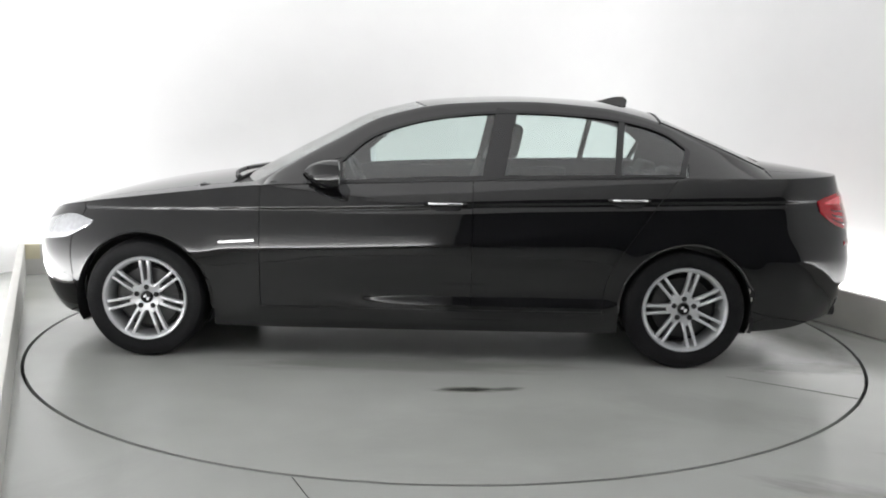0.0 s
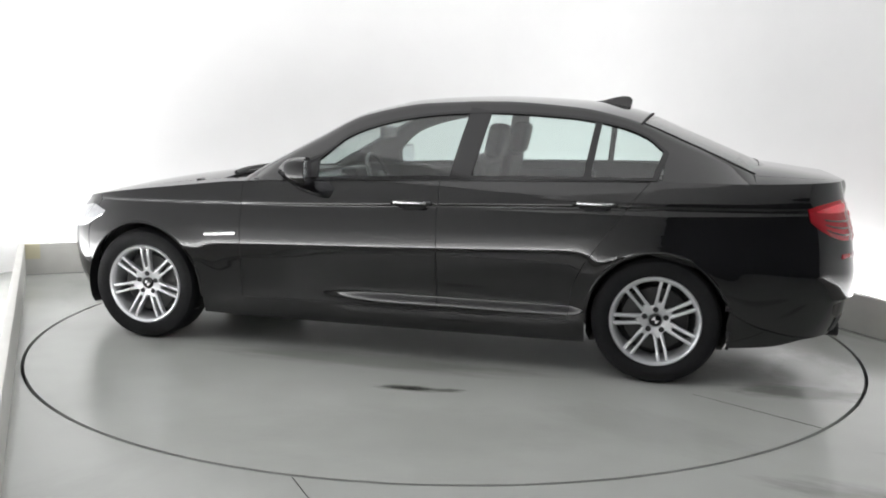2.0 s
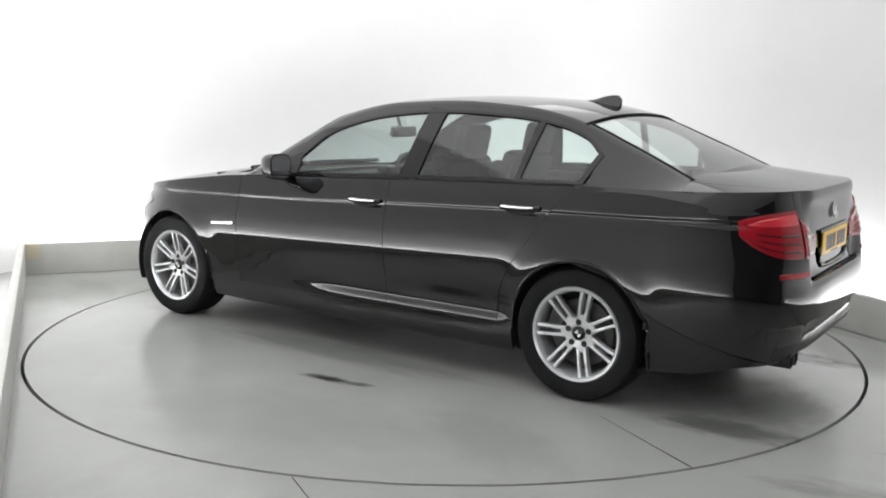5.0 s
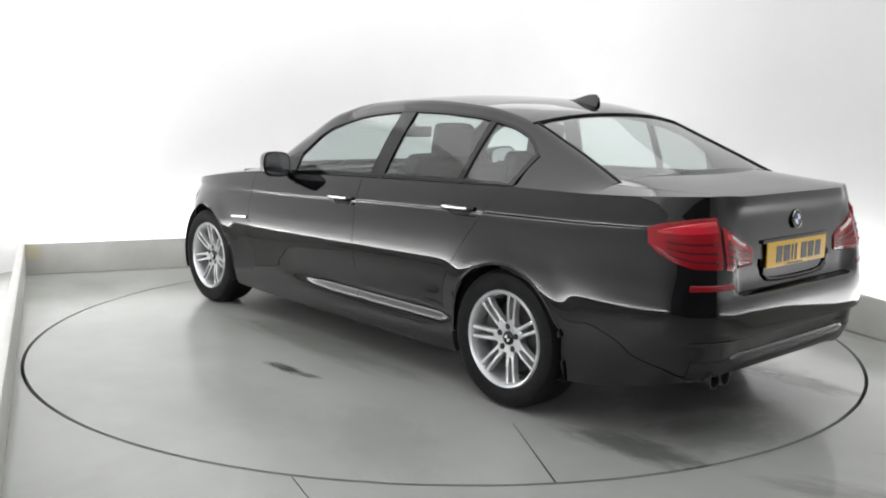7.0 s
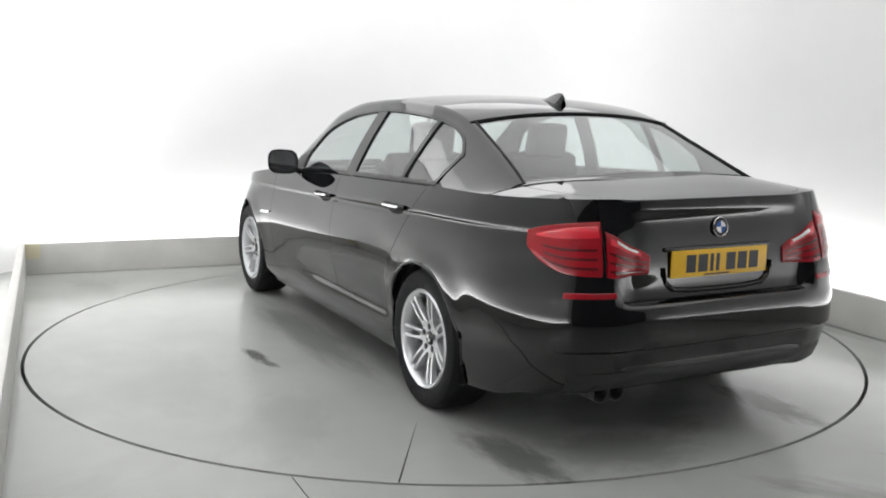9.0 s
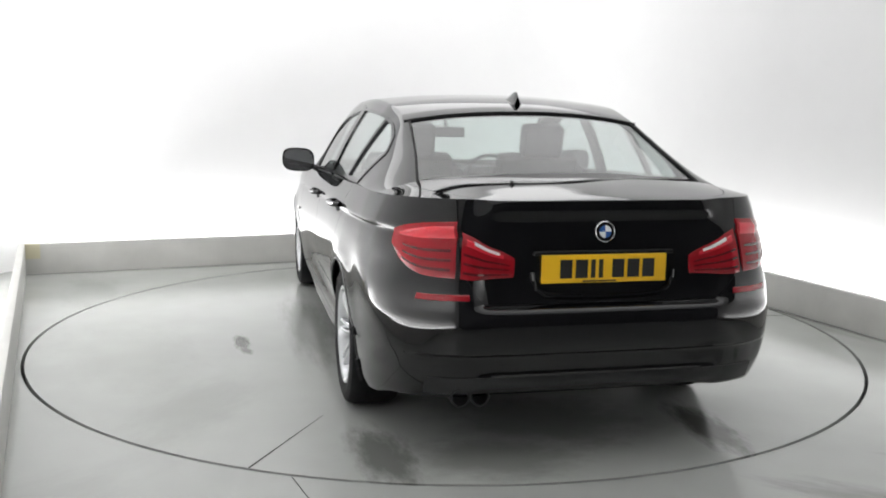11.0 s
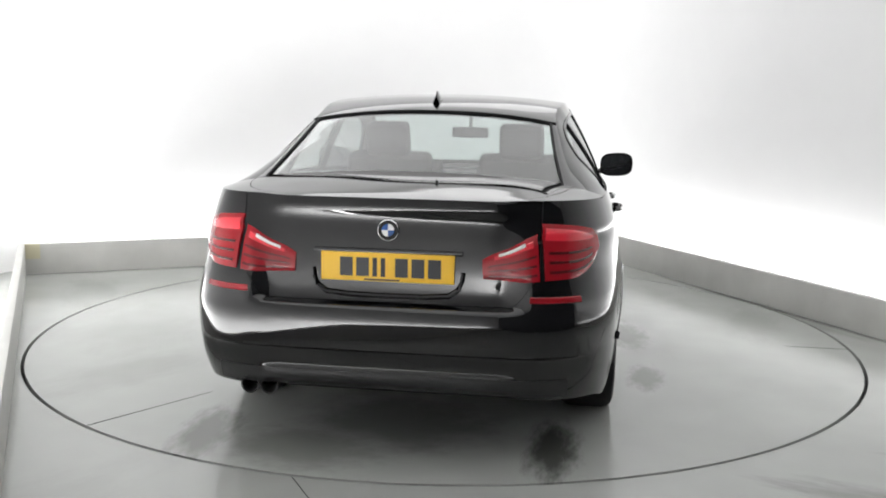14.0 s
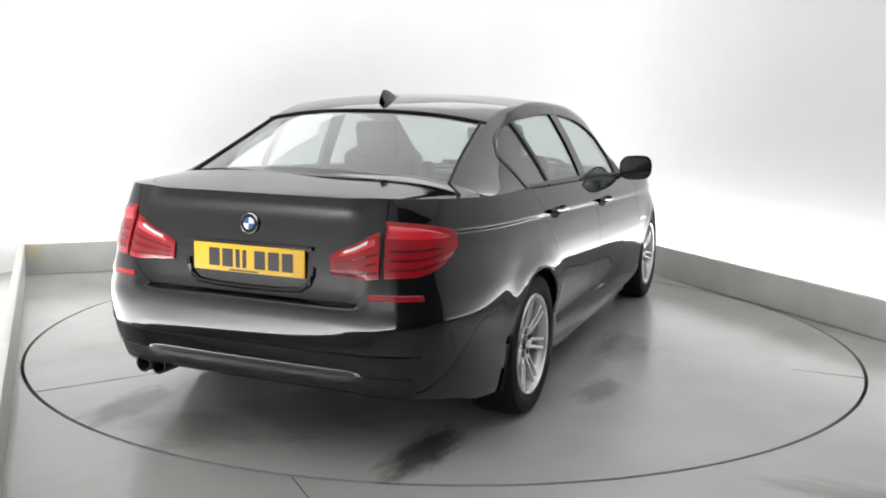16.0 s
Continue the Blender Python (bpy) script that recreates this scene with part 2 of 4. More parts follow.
# ---- the room ----
def studio():
    # floor with the round pit of the turntable
    n, r = 160, 2.468
    bm = bmesh.new()
    rows = []
    x1, y0, y1 = 7.5, -8.5, 7.5
    for k in range(n + 1):
        a = 2 * pi * k / n
        c, s = cos(a), sin(a)
        far = min(x1 / abs(c) if abs(c) > 1e-6 else 99, (y1 / s if s > 1e-6 else (y0 / s if s < -1e-6 else 99)))
        rows.append([Vector((c * r, s * r, -0.05)), Vector((c * r, s * r, 0)), Vector((c * (r + 0.02), s * (r + 0.02), 0)), Vector((c * far, s * far, 0))])
    grid(bm, rows, flip=True)
    bmesh.ops.recalc_face_normals(bm, faces=bm.faces)
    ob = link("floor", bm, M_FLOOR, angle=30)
    tagged(ob, "grey painted glossy studio floor with scuffs", "floor", kind="structure")
    # bottom of the gap round the turntable
    bm = bmesh.new()
    bmesh.ops.create_circle(bm, cap_ends=True, segments=96, radius=2.9, matrix=Matrix.Translation((0, 0, -0.05)))
    tagged(link("turntable_pit", bm, M_GAP), "dark gap around the turntable", "floor gap", kind="structure")
    # joint in the floor from the ring towards the camera
    bm = bmesh.new()
    box(bm, -0.0015, 0.0015, -0.75, 0.0, 0.0, 0.0015)
    ob = link("floor_joint", bm, M_GAP, smooth=False)
    ob.matrix_world = pose(-0.571, -2.41, 0.0005, 0, 0, 26)
    tagged(ob, "thin dark joint line in the floor", "floor joint", kind="structure")
    # walls: one rounded shell on three sides, an unseen dark panel in place of the open entrance
    bm = bmesh.new()
    rows, rad = [], 0.75
    xa, ya, yb = SIDE + TROUGH, FRONT - TROUGH, BACK + TROUGH
    loop = [(xa - rad, ya, 1, 0)]
    for cx, cy, a0 in ((xa - rad, yb - rad, 0), (-xa + rad, yb - rad, 90)):
        for k in range(13):
            a = radians(a0 + 90 * k / 12)
            loop.append((cx, cy, cos(a), sin(a)))
    loop.append((-xa + rad, ya, -1, 0))
    for cx, cy, c, s in loop:
        rows.append([Vector((cx + c * rad, cy + s * rad, 0.002)), Vector((cx + c * rad, cy + s * rad, TALL)), Vector((cx + c * (rad + 0.12), cy + s * (rad + 0.12), TALL)), Vector((cx + c * (rad + 0.12), cy + s * (rad + 0.12), 0.002))])
    grid(bm, rows)
    bmesh.ops.recalc_face_normals(bm, faces=bm.faces)
    ob = link("wall_backdrop", bm, M_WALL, angle=40)
    ob.matrix_world = ROOM
    tagged(ob, "seamless white studio backdrop wall with rounded corners", "wall", kind="structure")
    bm = bmesh.new()
    box(bm, -xa - 0.12, xa + 0.12, ya - 0.15, ya - 0.003, 0.002, TALL)
    ob = link("entrance_dark_panel", bm, M_ENTRANCE, smooth=False)
    ob.matrix_world = ROOM
    tagged(ob, "unseen dark panel standing in for the dark open entrance", "wall", kind="structure")
    bm = bmesh.new()
    box(bm, -xa - 0.12, xa + 0.12, ya - 0.12, yb + 0.12, TALL + 0.002, TALL + 0.15)
    ob = link("ceiling", bm, M_CEIL, smooth=False)
    ob.matrix_world = ROOM
    tagged(ob, "plain white studio ceiling", "ceiling", kind="structure")
    # low plinth in front of the light trough
    w = 0.05
    for name, x0, x1, y0, y1 in (("plinth_back", -SIDE - w, SIDE + w, BACK, BACK + w), ("plinth_left", -SIDE - w, -SIDE, FRONT, BACK - 0.002),
                                 ("plinth_right", SIDE, SIDE + w, FRONT, BACK - 0.002)):
        bm = bmesh.new()
        box(bm, x0, x1, y0, y1, 0.001, 0.25, 0.006)
        ob = link(name, bm, M_PLINTH)
        ob.matrix_world = ROOM
        tagged(ob, "low pale grey plinth at the foot of the wall", "plinth", kind="structure")
    bm = bmesh.new()
    box(bm, -SIDE - 0.002, -SIDE + 0.11, BACK - 0.006, BACK - 0.001, 0.13, 0.251, 0.002)
    ob = link("tape_patch", bm, M_BEIGE)
    ob.matrix_world = ROOM
    tagged(ob, "faded beige patch of tape on the plinth corner", "tape")


TABLE_R = 2.449
SEAM = 148.5


def turntable():
    root = new("turntable")
    tagged(root, "round grey painted turntable flush with the floor", "turntable")
    # three sectors butted together
    n = 60
    for sector in range(3):
        bm = bmesh.new()
        a0, a1 = radians(SEAM + 120 * sector), radians(SEAM + 120 * sector + 120)
        rim = [Vector((0, 0, 0))] + [Vector((cos(lerp(a0, a1, k / n)), sin(lerp(a0, a1, k / n)), 0)) * TABLE_R for k in range(n + 1)]
        top = [bm.verts.new(p) for p in rim]
        low = [bm.verts.new(p - Vector((0, 0, 0.04))) for p in rim]
        bm.faces.new(top)
        bm.faces.new(low[::-1])
        for k in range(len(top)):
            j = (k + 1) % len(top)
            bm.faces.new([top[j], top[k], low[k], low[j]])
        bmesh.ops.recalc_face_normals(bm, faces=bm.faces)
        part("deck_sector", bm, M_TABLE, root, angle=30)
    # opened ends of two joints, as thin dark wedges on the deck
    for turn, reach, wide in ((SEAM, 0.66, 0.0038), (SEAM + 121.5, 0.36, 0.003)):
        bm = bmesh.new()
        for z in (0.0002, 0.0012):
            bm.faces.new([bm.verts.new(p) for p in ((TABLE_R - 0.001, -wide, z), (TABLE_R - 0.001, wide, z), (TABLE_R - reach, 0.0006, z), (TABLE_R - reach, -0.0006, z))])
        bmesh.ops.bridge_loops(bm, edges=bm.edges)
        bmesh.ops.recalc_face_normals(bm, faces=bm.faces)
        part("deck_joint", moved(bm, Matrix.Rotation(radians(turn), 4, "Z")), M_GAP, root, "dark tapering joint", angle=30)
    return root


# ---- the car: surface of the lower body ----
HUB_F, HUB_R, HUB_Z = 1.484, -1.484, 0.328
ARCH_F, ARCH_R = 0.374, 0.362
X0R, X0F = -1.45, 1.10        # where the plan starts to round in
NF = 2.7
crease = curve((2.2, 0.80), (1.6, 0.82), (0.43, 0.847), (-0.88, 0.896), (-2.0, 0.921), (-2.5, 0.93))
UPPER = ((0.48, 0.897), (0.57, 0.918), (0.65, 0.925), (0.72, 0.922), (0.80, 0.911), (0.85, 0.9005), (0.866, 0.894), (0.875, 0.891), (0.884, 0.8955), (0.892, 0.896), (0.93, 0.886), (0.98, 0.868), (1.02, 0.850), (1.06, 0.828), (1.09, 0.80))
profile = curve((0.15, 0.80), (0.18, 0.858), (0.22, 0.882), (0.27, 0.890), (0.33, 0.888), (0.352, 0.8835), (0.375, 0.878), (0.40, 0.879), *UPPER)
profile_end = curve((0.15, 0.84), (0.25, 0.880), (0.35, 0.894), (0.42, 0.901), (0.48, 0.908), (0.57, 0.919), *UPPER[2:])
profile_rear = curve((0.15, 0.86), (0.25, 0.897), (0.35, 0.911), (0.42, 0.917), (0.50, 0.922), (0.57, 0.9245), *UPPER[2:])
taper = curve((2.4, 0.955), (1.5, 0.985), (0.8, 0.997), (0, 1.0), (-0.9, 1.0), (-1.5, 0.992), (-1.9, 0.98), (-2.5, 0.955))
shoulder = curve((2.4, 0.70), (2.2, 0.735), (2.0, 0.795), (1.6, 0.875), (1.2, 0.93), (0.85, 0.965), (0.345, 0.985), (-0.35, 1.012), (-1.1, 1.034), (-1.45, 1.042), (-2.0, 1.046), (-2.5, 1.050))
bottom = curve((2.4, 0.19), (1.9, 0.19), (1.1, 0.185), (0.8, 0.178), (-1.0, 0.182), (-1.8, 0.228), (-2.1, 0.272), (-2.5, 0.284))
nose = curve((0.15, 2.18), (0.25, 2.25), (0.40, 2.305), (0.52, 2.316), (0.62, 2.30), (0.70, 2.26), (0.80, 2.18))
tail = curve((0.20, -2.28), (0.30, -2.40), (0.335, -2.446), (0.36, -2.453), (0.39, -2.440), (0.44, -2.446), (0.462, -2.456), (0.474, -2.497), (0.52, -2.501), (0.58, -2.500), (0.625, -2.494), (0.645, -2.481),
             (0.658, -2.440), (0.70, -2.430), (0.80, -2.426), (0.90, -2.420), (0.97, -2.416), (1.005, -2.420), (1.018, -2.422), (1.03, -2.422), (1.06, -2.414), (1.08, -2.404))
tail_plain = curve((0.20, -2.34), (0.30, -2.42), (0.40, -2.478), (0.48, -2.496), (0.56, -2.499), (0.66, -2.487), (0.76, -2.470), (0.86, -2.445), (0.95, -2.418), (1.06, -2.395))
tail_soft = curve((0.20, -2.34), (0.30, -2.42), (0.38, -2.452), (0.44, -2.462), (0.462, -2.470), (0.474, -2.498), (0.56, -2.499), (0.66, -2.487), (0.76, -2.470), (0.86, -2.445), (0.95, -2.418), (1.06, -2.395))


@lru_cache(maxsize=None)
def side_w(x, z):
    """Half width of the flank."""
    zz = z - (crease(x) - 0.88) * smooth01(0.45, 0.85, z)
    y = lerp(profile(zz), profile_end(zz), smooth01(-0.1, 0.6, x) if x > -0.1 else smooth01(1.0, 1.25, -x)) * taper(x)
    if x < -1.25:
        y = lerp(y, profile_rear(zz) * taper(x), smooth01(1.25, 1.75, -x))
    for hx, r in ((HUB_F, ARCH_F), (HUB_R, ARCH_R)):
        d = math.hypot(x - hx, z - HUB_Z)
        y += 0.014 * math.exp(-((d - r) / 0.085) ** 2) * smooth01(0.32, 0.6, z) * (1 - smooth01(0.68, 0.88, z))
    return y


def n_rear(z):
    """How square the plan of the tail is at a height."""
    return 5.0 + 1.0 * smooth01(0.62, 0.78, z)


narrow = curve((-1.5, 1.0), (-1.8, 0.99), (-2.0, 0.972), (-2.2, 0.945), (-2.5, 0.915))


def S(q, z):
    """Point of the left flank; q is x along the side, and past the ends an angle round the corner."""
    if q > X0F:
        a = min(q - X0F, pi / 2)
        x = X0F + (nose(z) - X0F) * sin(a) ** (2 / NF)
        return Vector((x, side_w(x, z) * max(0.0, cos(a)) ** (2 / NF), z))
    if q < X0R:
        a = min(X0R - q, pi / 2)
        n = n_rear(z)
        end = lerp(lerp(tail_plain(z), tail_soft(z), smooth01(radians(38), radians(56), a)), tail(z), smooth01(radians(71), radians(81), a))
        x = X0R + (end - X0R) * sin(a) ** (2 / n)
        return Vector((x, side_w(x, z) * lerp(1.0, narrow(x), smooth01(0.60, 0.80, z)) * max(0.0, cos(a)) ** (2 / n), z))
    return Vector((q, side_w(q, z), z))


QF, QR = X0F + pi / 2, X0R - pi / 2


def q_of_x(x, z=0.6):
    if x > X0F:
        return X0F + math.asin(min(1, ((x - X0F) / (nose(z) - X0F)) ** (NF / 2)))
    if x < X0R:
        return X0R - math.asin(min(1, ((x - X0R) / (tail(z) - X0R)) ** (n_rear(z) / 2)))
    return x


def q_of_y(y, z, rear=True):
    lo, hi = (QR, X0R) if rear else (X0F, QF)
    for _ in range(18):
        mid = (lo + hi) / 2
        if (S(mid, z).y < y) == rear:
            lo = mid
        else:
            hi = mid
    return (lo + hi) / 2


def normal(q, z, e=0.004):
    d = (S(q + e, z) - S(q - e, z)).cross(S(q, z + e) - S(q, z - e))
    n = d.normalized() if d.length > 1e-9 else Vector((0, 1, 0))
    p = S(q, z)
    return n if n.dot(Vector((p.x * 0.3, p.y, 0))) >= 0 or abs(n.x) > 0.7 and n.x * p.x > 0 else -n


def off(q, z, d):
    return S(q, z) + normal(q, z) * d


def flank(qa, qb, za, zb, nq, nz, holes=(), lift=0.0):
    """A patch of the flank from qa(z) to qb(z) and za(q) to zb(q), with wheel arches cut out."""
    bm = bmesh.new()
    rows = []
    for i in range(nq + 1):
        row = []
        for j in range(nz + 1):
            v = j / nz
            zm = 0.6
            for _ in range(3):
                q = lerp(qa(zm), qb(zm), i / nq)
                zm = lerp(za(q), zb(q), v)
            row.append((q, zm))
        rows.append(row)
    vs = {}
    for i, row in enumerate(rows):
        for j, (q, z) in enumerate(row):
            vs[i, j] = [q, z]
    kill = set()
    for hx, r in holes:
        inside = {k for k, (q, z) in vs.items() if (S(q, z).x - hx) ** 2 + (z - HUB_Z) ** 2 < r * r}
        for i in range(nq):
            for j in range(nz):
                c = [(i, j), (i + 1, j), (i + 1, j + 1), (i, j + 1)]
                if all(k in inside for k in c):
                    kill.add((i, j))
        for k in inside:
            q, z = vs[k]
            x = S(q, z).x
            d = max(1e-4, math.hypot(x - hx, z - HUB_Z))
            zz = HUB_Z + (z - HUB_Z) * r / d
            xx = hx + (x - hx) * r / d
            vs[k] = [q_of_x(xx, zz), zz]
    made = [[(off(*vs[i, j], lift) if lift else S(*vs[i, j])) for j in range(nz + 1)] for i in range(nq + 1)]
    grid(bm, made, keep=lambda i, j: (i, j) not in kill)
    return bm


def outward(bm):
    """Turns the faces so that they look away from the car's middle."""
    bm.normal_update()
    s = sum(f.normal.dot(Vector((f.calc_center_median().x * 0.4, f.calc_center_median().y, f.calc_center_median().z - 0.6))) * f.calc_area() for f in bm.faces)
    if s < 0:
        bmesh.ops.reverse_faces(bm, faces=bm.faces)
    return bm


def both(make):
    """The left half and its mirror in one mesh."""
    a, b = outward(make()), moved(outward(make()), MIRROR)
    me = bpy.data.meshes.new("half")
    b.to_mesh(me)
    b.free()
    a.from_mesh(me)
    bpy.data.meshes.remove(me)
    bmesh.ops.remove_doubles(a, verts=a.verts, dist=0.0004)
    return a


def const(c):
    return lambda _: c


hood_mid = curve((0.8, 1.0), (1.1, 0.99), (1.3, 0.968), (1.6, 0.922), (1.97, 0.838), (2.15, 0.775), (2.25, 0.72), (2.32, 0.68))
deck_mid = curve((-1.7, 1.14), (-1.95, 1.122), (-2.15, 1.098), (-2.3, 1.076), (-2.37, 1.065), (-2.42, 1.056))


def top_z(x, y, z0):
    mid = (hood_mid if x > 0 else deck_mid)(x)
    return z0 + (mid - z0) * (1 - min(1.0, abs(y) / (side_w(x, z0) * (narrow(x) if x < -1.5 else 1.0))) ** (3.6 if x < 0 else 2.8))


def rim_z(q):
    """Height at which the flank meets the bonnet or the boot top."""
    if X0R <= q <= X0F:
        return shoulder(q)
    x = S(q, 0.75 if q > 0 else 1.04).x
    z = shoulder(x)
    for _ in range(4):
        p = S(q, z)
        z = top_z(p.x, p.y, shoulder(p.x))
    return z


def top_pt(q, k):
    """Point of the bonnet or boot top: k from 0 at the shoulder to 1 on the middle line."""
    p = S(q, rim_z(q))
    y = p.y * (1 - k)
    z0 = shoulder(p.x)
    return Vector((p.x, y, top_z(p.x, y, z0)))


def lid(qa, qb, ka, kb, nq, nk):
    return grid(bmesh.new(), [[top_pt(lerp(qa, qb, i / nq), lerp(ka, kb, j / nk)) for j in range(nk + 1)] for i in range(nq + 1)])


door_rear = curve((0.15, -1.02), (0.45, -1.045), (0.60, -1.105), (0.64, -1.13), (0.86, -1.285), (0.95, -1.35), (1.06, -1.44))
GAP = 0.002

# cabin lines: the roof rail, the belt beneath it and the middle of the roof, all by the rail's x
RAIL_A, RAIL_B = 0.88, -2.00
rail_y = curve((0.88, 0.755), (0.445, 0.70), (0.16, 0.66), (-0.2, 0.632), (-0.6, 0.622), (-1.0, 0.610), (-1.25, 0.595), (-1.6, 0.625), (-2.0, 0.69))
rail_z = curve((0.88, 0.972), (0.445, 1.210), (0.16, 1.350), (-0.2, 1.420), (-0.6, 1.436), (-1.0, 1.412), (-1.25, 1.364), (-1.6, 1.230), (-2.0, 1.052))
mid_x = curve((0.88, 1.05), (0.445, 0.585), (0.16, 0.27), (-0.2, -0.11), (-0.6, -0.56), (-1.0, -0.99), (-1.25, -1.28), (-1.6, -1.64), (-2.0, -2.05))
mid_z = curve((0.88, 0.985), (0.445, 1.228), (0.16, 1.378), (-0.2, 1.452), (-0.6, 1.473), (-1.0, 1.457), (-1.25, 1.414), (-1.6, 1.278), (-2.0, 1.108))
lean = curve((0.88, -0.02), (0.4, 0.0), (-0.1, 0.07), (-0.47, 0.09), (-1.12, 0.05), (-1.5, 0.02), (-2.0, 0.0))


def cab_side(u, h):
    """Side of the cabin: h from 0 at the belt to 1 at the rail."""
    bx = u + lean(u)
    zb = shoulder(bx)
    b = S(bx, zb) if bx > X0R else Vector((bx, S(q_of_x(bx, zb), zb).y, zb))
    b = b - Vector((0, 0.012 * smooth01(-1.75, -1.45, u), 0))
    r = Vector((u, rail_y(u), rail_z(u)))
    p = b.lerp(r, h)
    tall = max(0.0, r.z - b.z)
    p.y += 0.10 * tall * h * (1 - h) * 1.6
    return p


def cab_top(u, k):
    """Top of the cabin: k from 0 at the rail to 1 on the middle line."""
    r = Vector((u, rail_y(u), rail_z(u)))
    m = Vector((mid_x(u), 0, mid_z(u)))
    w = 1 - abs(1 - k) ** 2.3
    return Vector((lerp(r.x, m.x, 1 - (1 - k) ** 2), r.y * (1 - k), lerp(r.z, m.z, w)))


def cab_patch(fn, ua, ub, ha, hb, nu, nh, lift=0.0):
    def pt(u, h):
        p = fn(u, h)
        if not lift:
            return p
        e = 0.006
        n = (fn(u + e, h) - fn(u - e, h)).cross(fn(u, h + e) - fn(u, h - e)).normalized()
        if n.dot(Vector((0, p.y, p.z - 0.75))) < 0:
            n = -n
        return p + n * lift
    bm = bmesh.new()
    hs = (ha if callable(ha) else const(ha)), (hb if callable(hb) else const(hb))
    rows = []
    for i in range(nu + 1):
        t = i / nu
        rows.append([pt(ua + (ub - ua) * t, lerp(hs[0](ua + (ub - ua) * t), hs[1](ua + (ub - ua) * t), j / nh)) for j in range(nh + 1)])
    return grid(bm, rows)


# window openings in the cabin side, by the rail's x
WIN_F = (0.42, -0.45)
WIN_R = (-0.565, -1.125)
WIN_Q = (-1.16, -1.50)
H_LOW = 0.035
h_high = curve((0.42, 0.45), (0.25, 0.72), (0.0, 0.80), (-0.5, 0.85), (-1.0, 0.85), (-1.25, 0.845), (-1.40, 0.80), (-1.50, 0.62))


def shell():
    """Painted roof, pillars and window surrounds: left half."""
    me_rows = bmesh.new()
    us = [lerp(RAIL_A, RAIL_B, i / 144) for i in range(145)]
    for e in (*WIN_F, *WIN_R, *WIN_Q, -0.06, -1.36, -1.945):
        k = min(range(145), key=lambda i: abs(us[i] - e))
        us[k] = e
    hs_n = 12

    def row(u):
        top = h_high(max(-1.5, min(0.42, u)))
        hh = [0, H_LOW] + [lerp(H_LOW, top, j / hs_n) for j in range(1, hs_n + 1)] + [lerp(top, 1, j / 3) for j in (1, 2, 3)]
        return [cab_side(u, h) for h in hh]
    rows = [row(u) for u in us]

    def keep(i, j):
        c = (us[i] + us[i + 1]) / 2
        if 1 <= j <= hs_n and any(b < c < a for a, b in (WIN_F, WIN_R, WIN_Q)):
            return False
        return True
    grid(me_rows, rows, keep=keep)
    ks = [0, 0.02, 0.045, 0.08] + [lerp(0.08, 1, j / 14) for j in range(1, 15)]
    rows2 = [[cab_top(u, k) for k in ks] for u in us]

    def keep2(i, j):
        c = (us[i] + us[i + 1]) / 2
        return not ((c > -0.06 and j >= 2) or (-1.945 < c < -1.36 and j >= 2))
    grid(me_rows, rows2, keep=keep2)
    bmesh.ops.remove_doubles(me_rows, verts=me_rows.verts, dist=0.0003)
    bmesh.ops.recalc_face_normals(me_rows, faces=me_rows.faces)
    return me_rows


def ribbon(path, width, lift=0.004, depth=0.01):
    """A flat strip, raised on a path of (point, outward normal)."""
    bm = bmesh.new()
    rows = []
    for i, (p, n) in enumerate(path):
        a, b = path[max(i - 1, 0)][0], path[min(i + 1, len(path) - 1)][0]
        d = (b - a).normalized()
        w = d.cross(n).normalized() * width / 2
        rows.append([p - w - n * depth, p - w + n * lift, p + w + n * lift, p + w - n * depth])
    grid(bm, rows)
    bmesh.ops.recalc_face_normals(bm, faces=bm.faces)
    return bm


def cab_normal(u, h):
    e = 0.006
    p = cab_side(u, h)
    n = (cab_side(u + e, h) - cab_side(u - e, h)).cross(cab_side(u, min(1, h + e)) - cab_side(u, max(0, h - e))).normalized()
    return n if n.y > 0 else -n


def cab_path(pts):
    return [(cab_side(u, h), cab_normal(u, h)) for u, h in pts]


def joined(*parts):
    a = parts[0]
    for b in parts[1:]:
        me = bpy.data.meshes.new("half")
        b.to_mesh(me)
        b.free()
        a.from_mesh(me)
        bpy.data.meshes.remove(me)
    return a


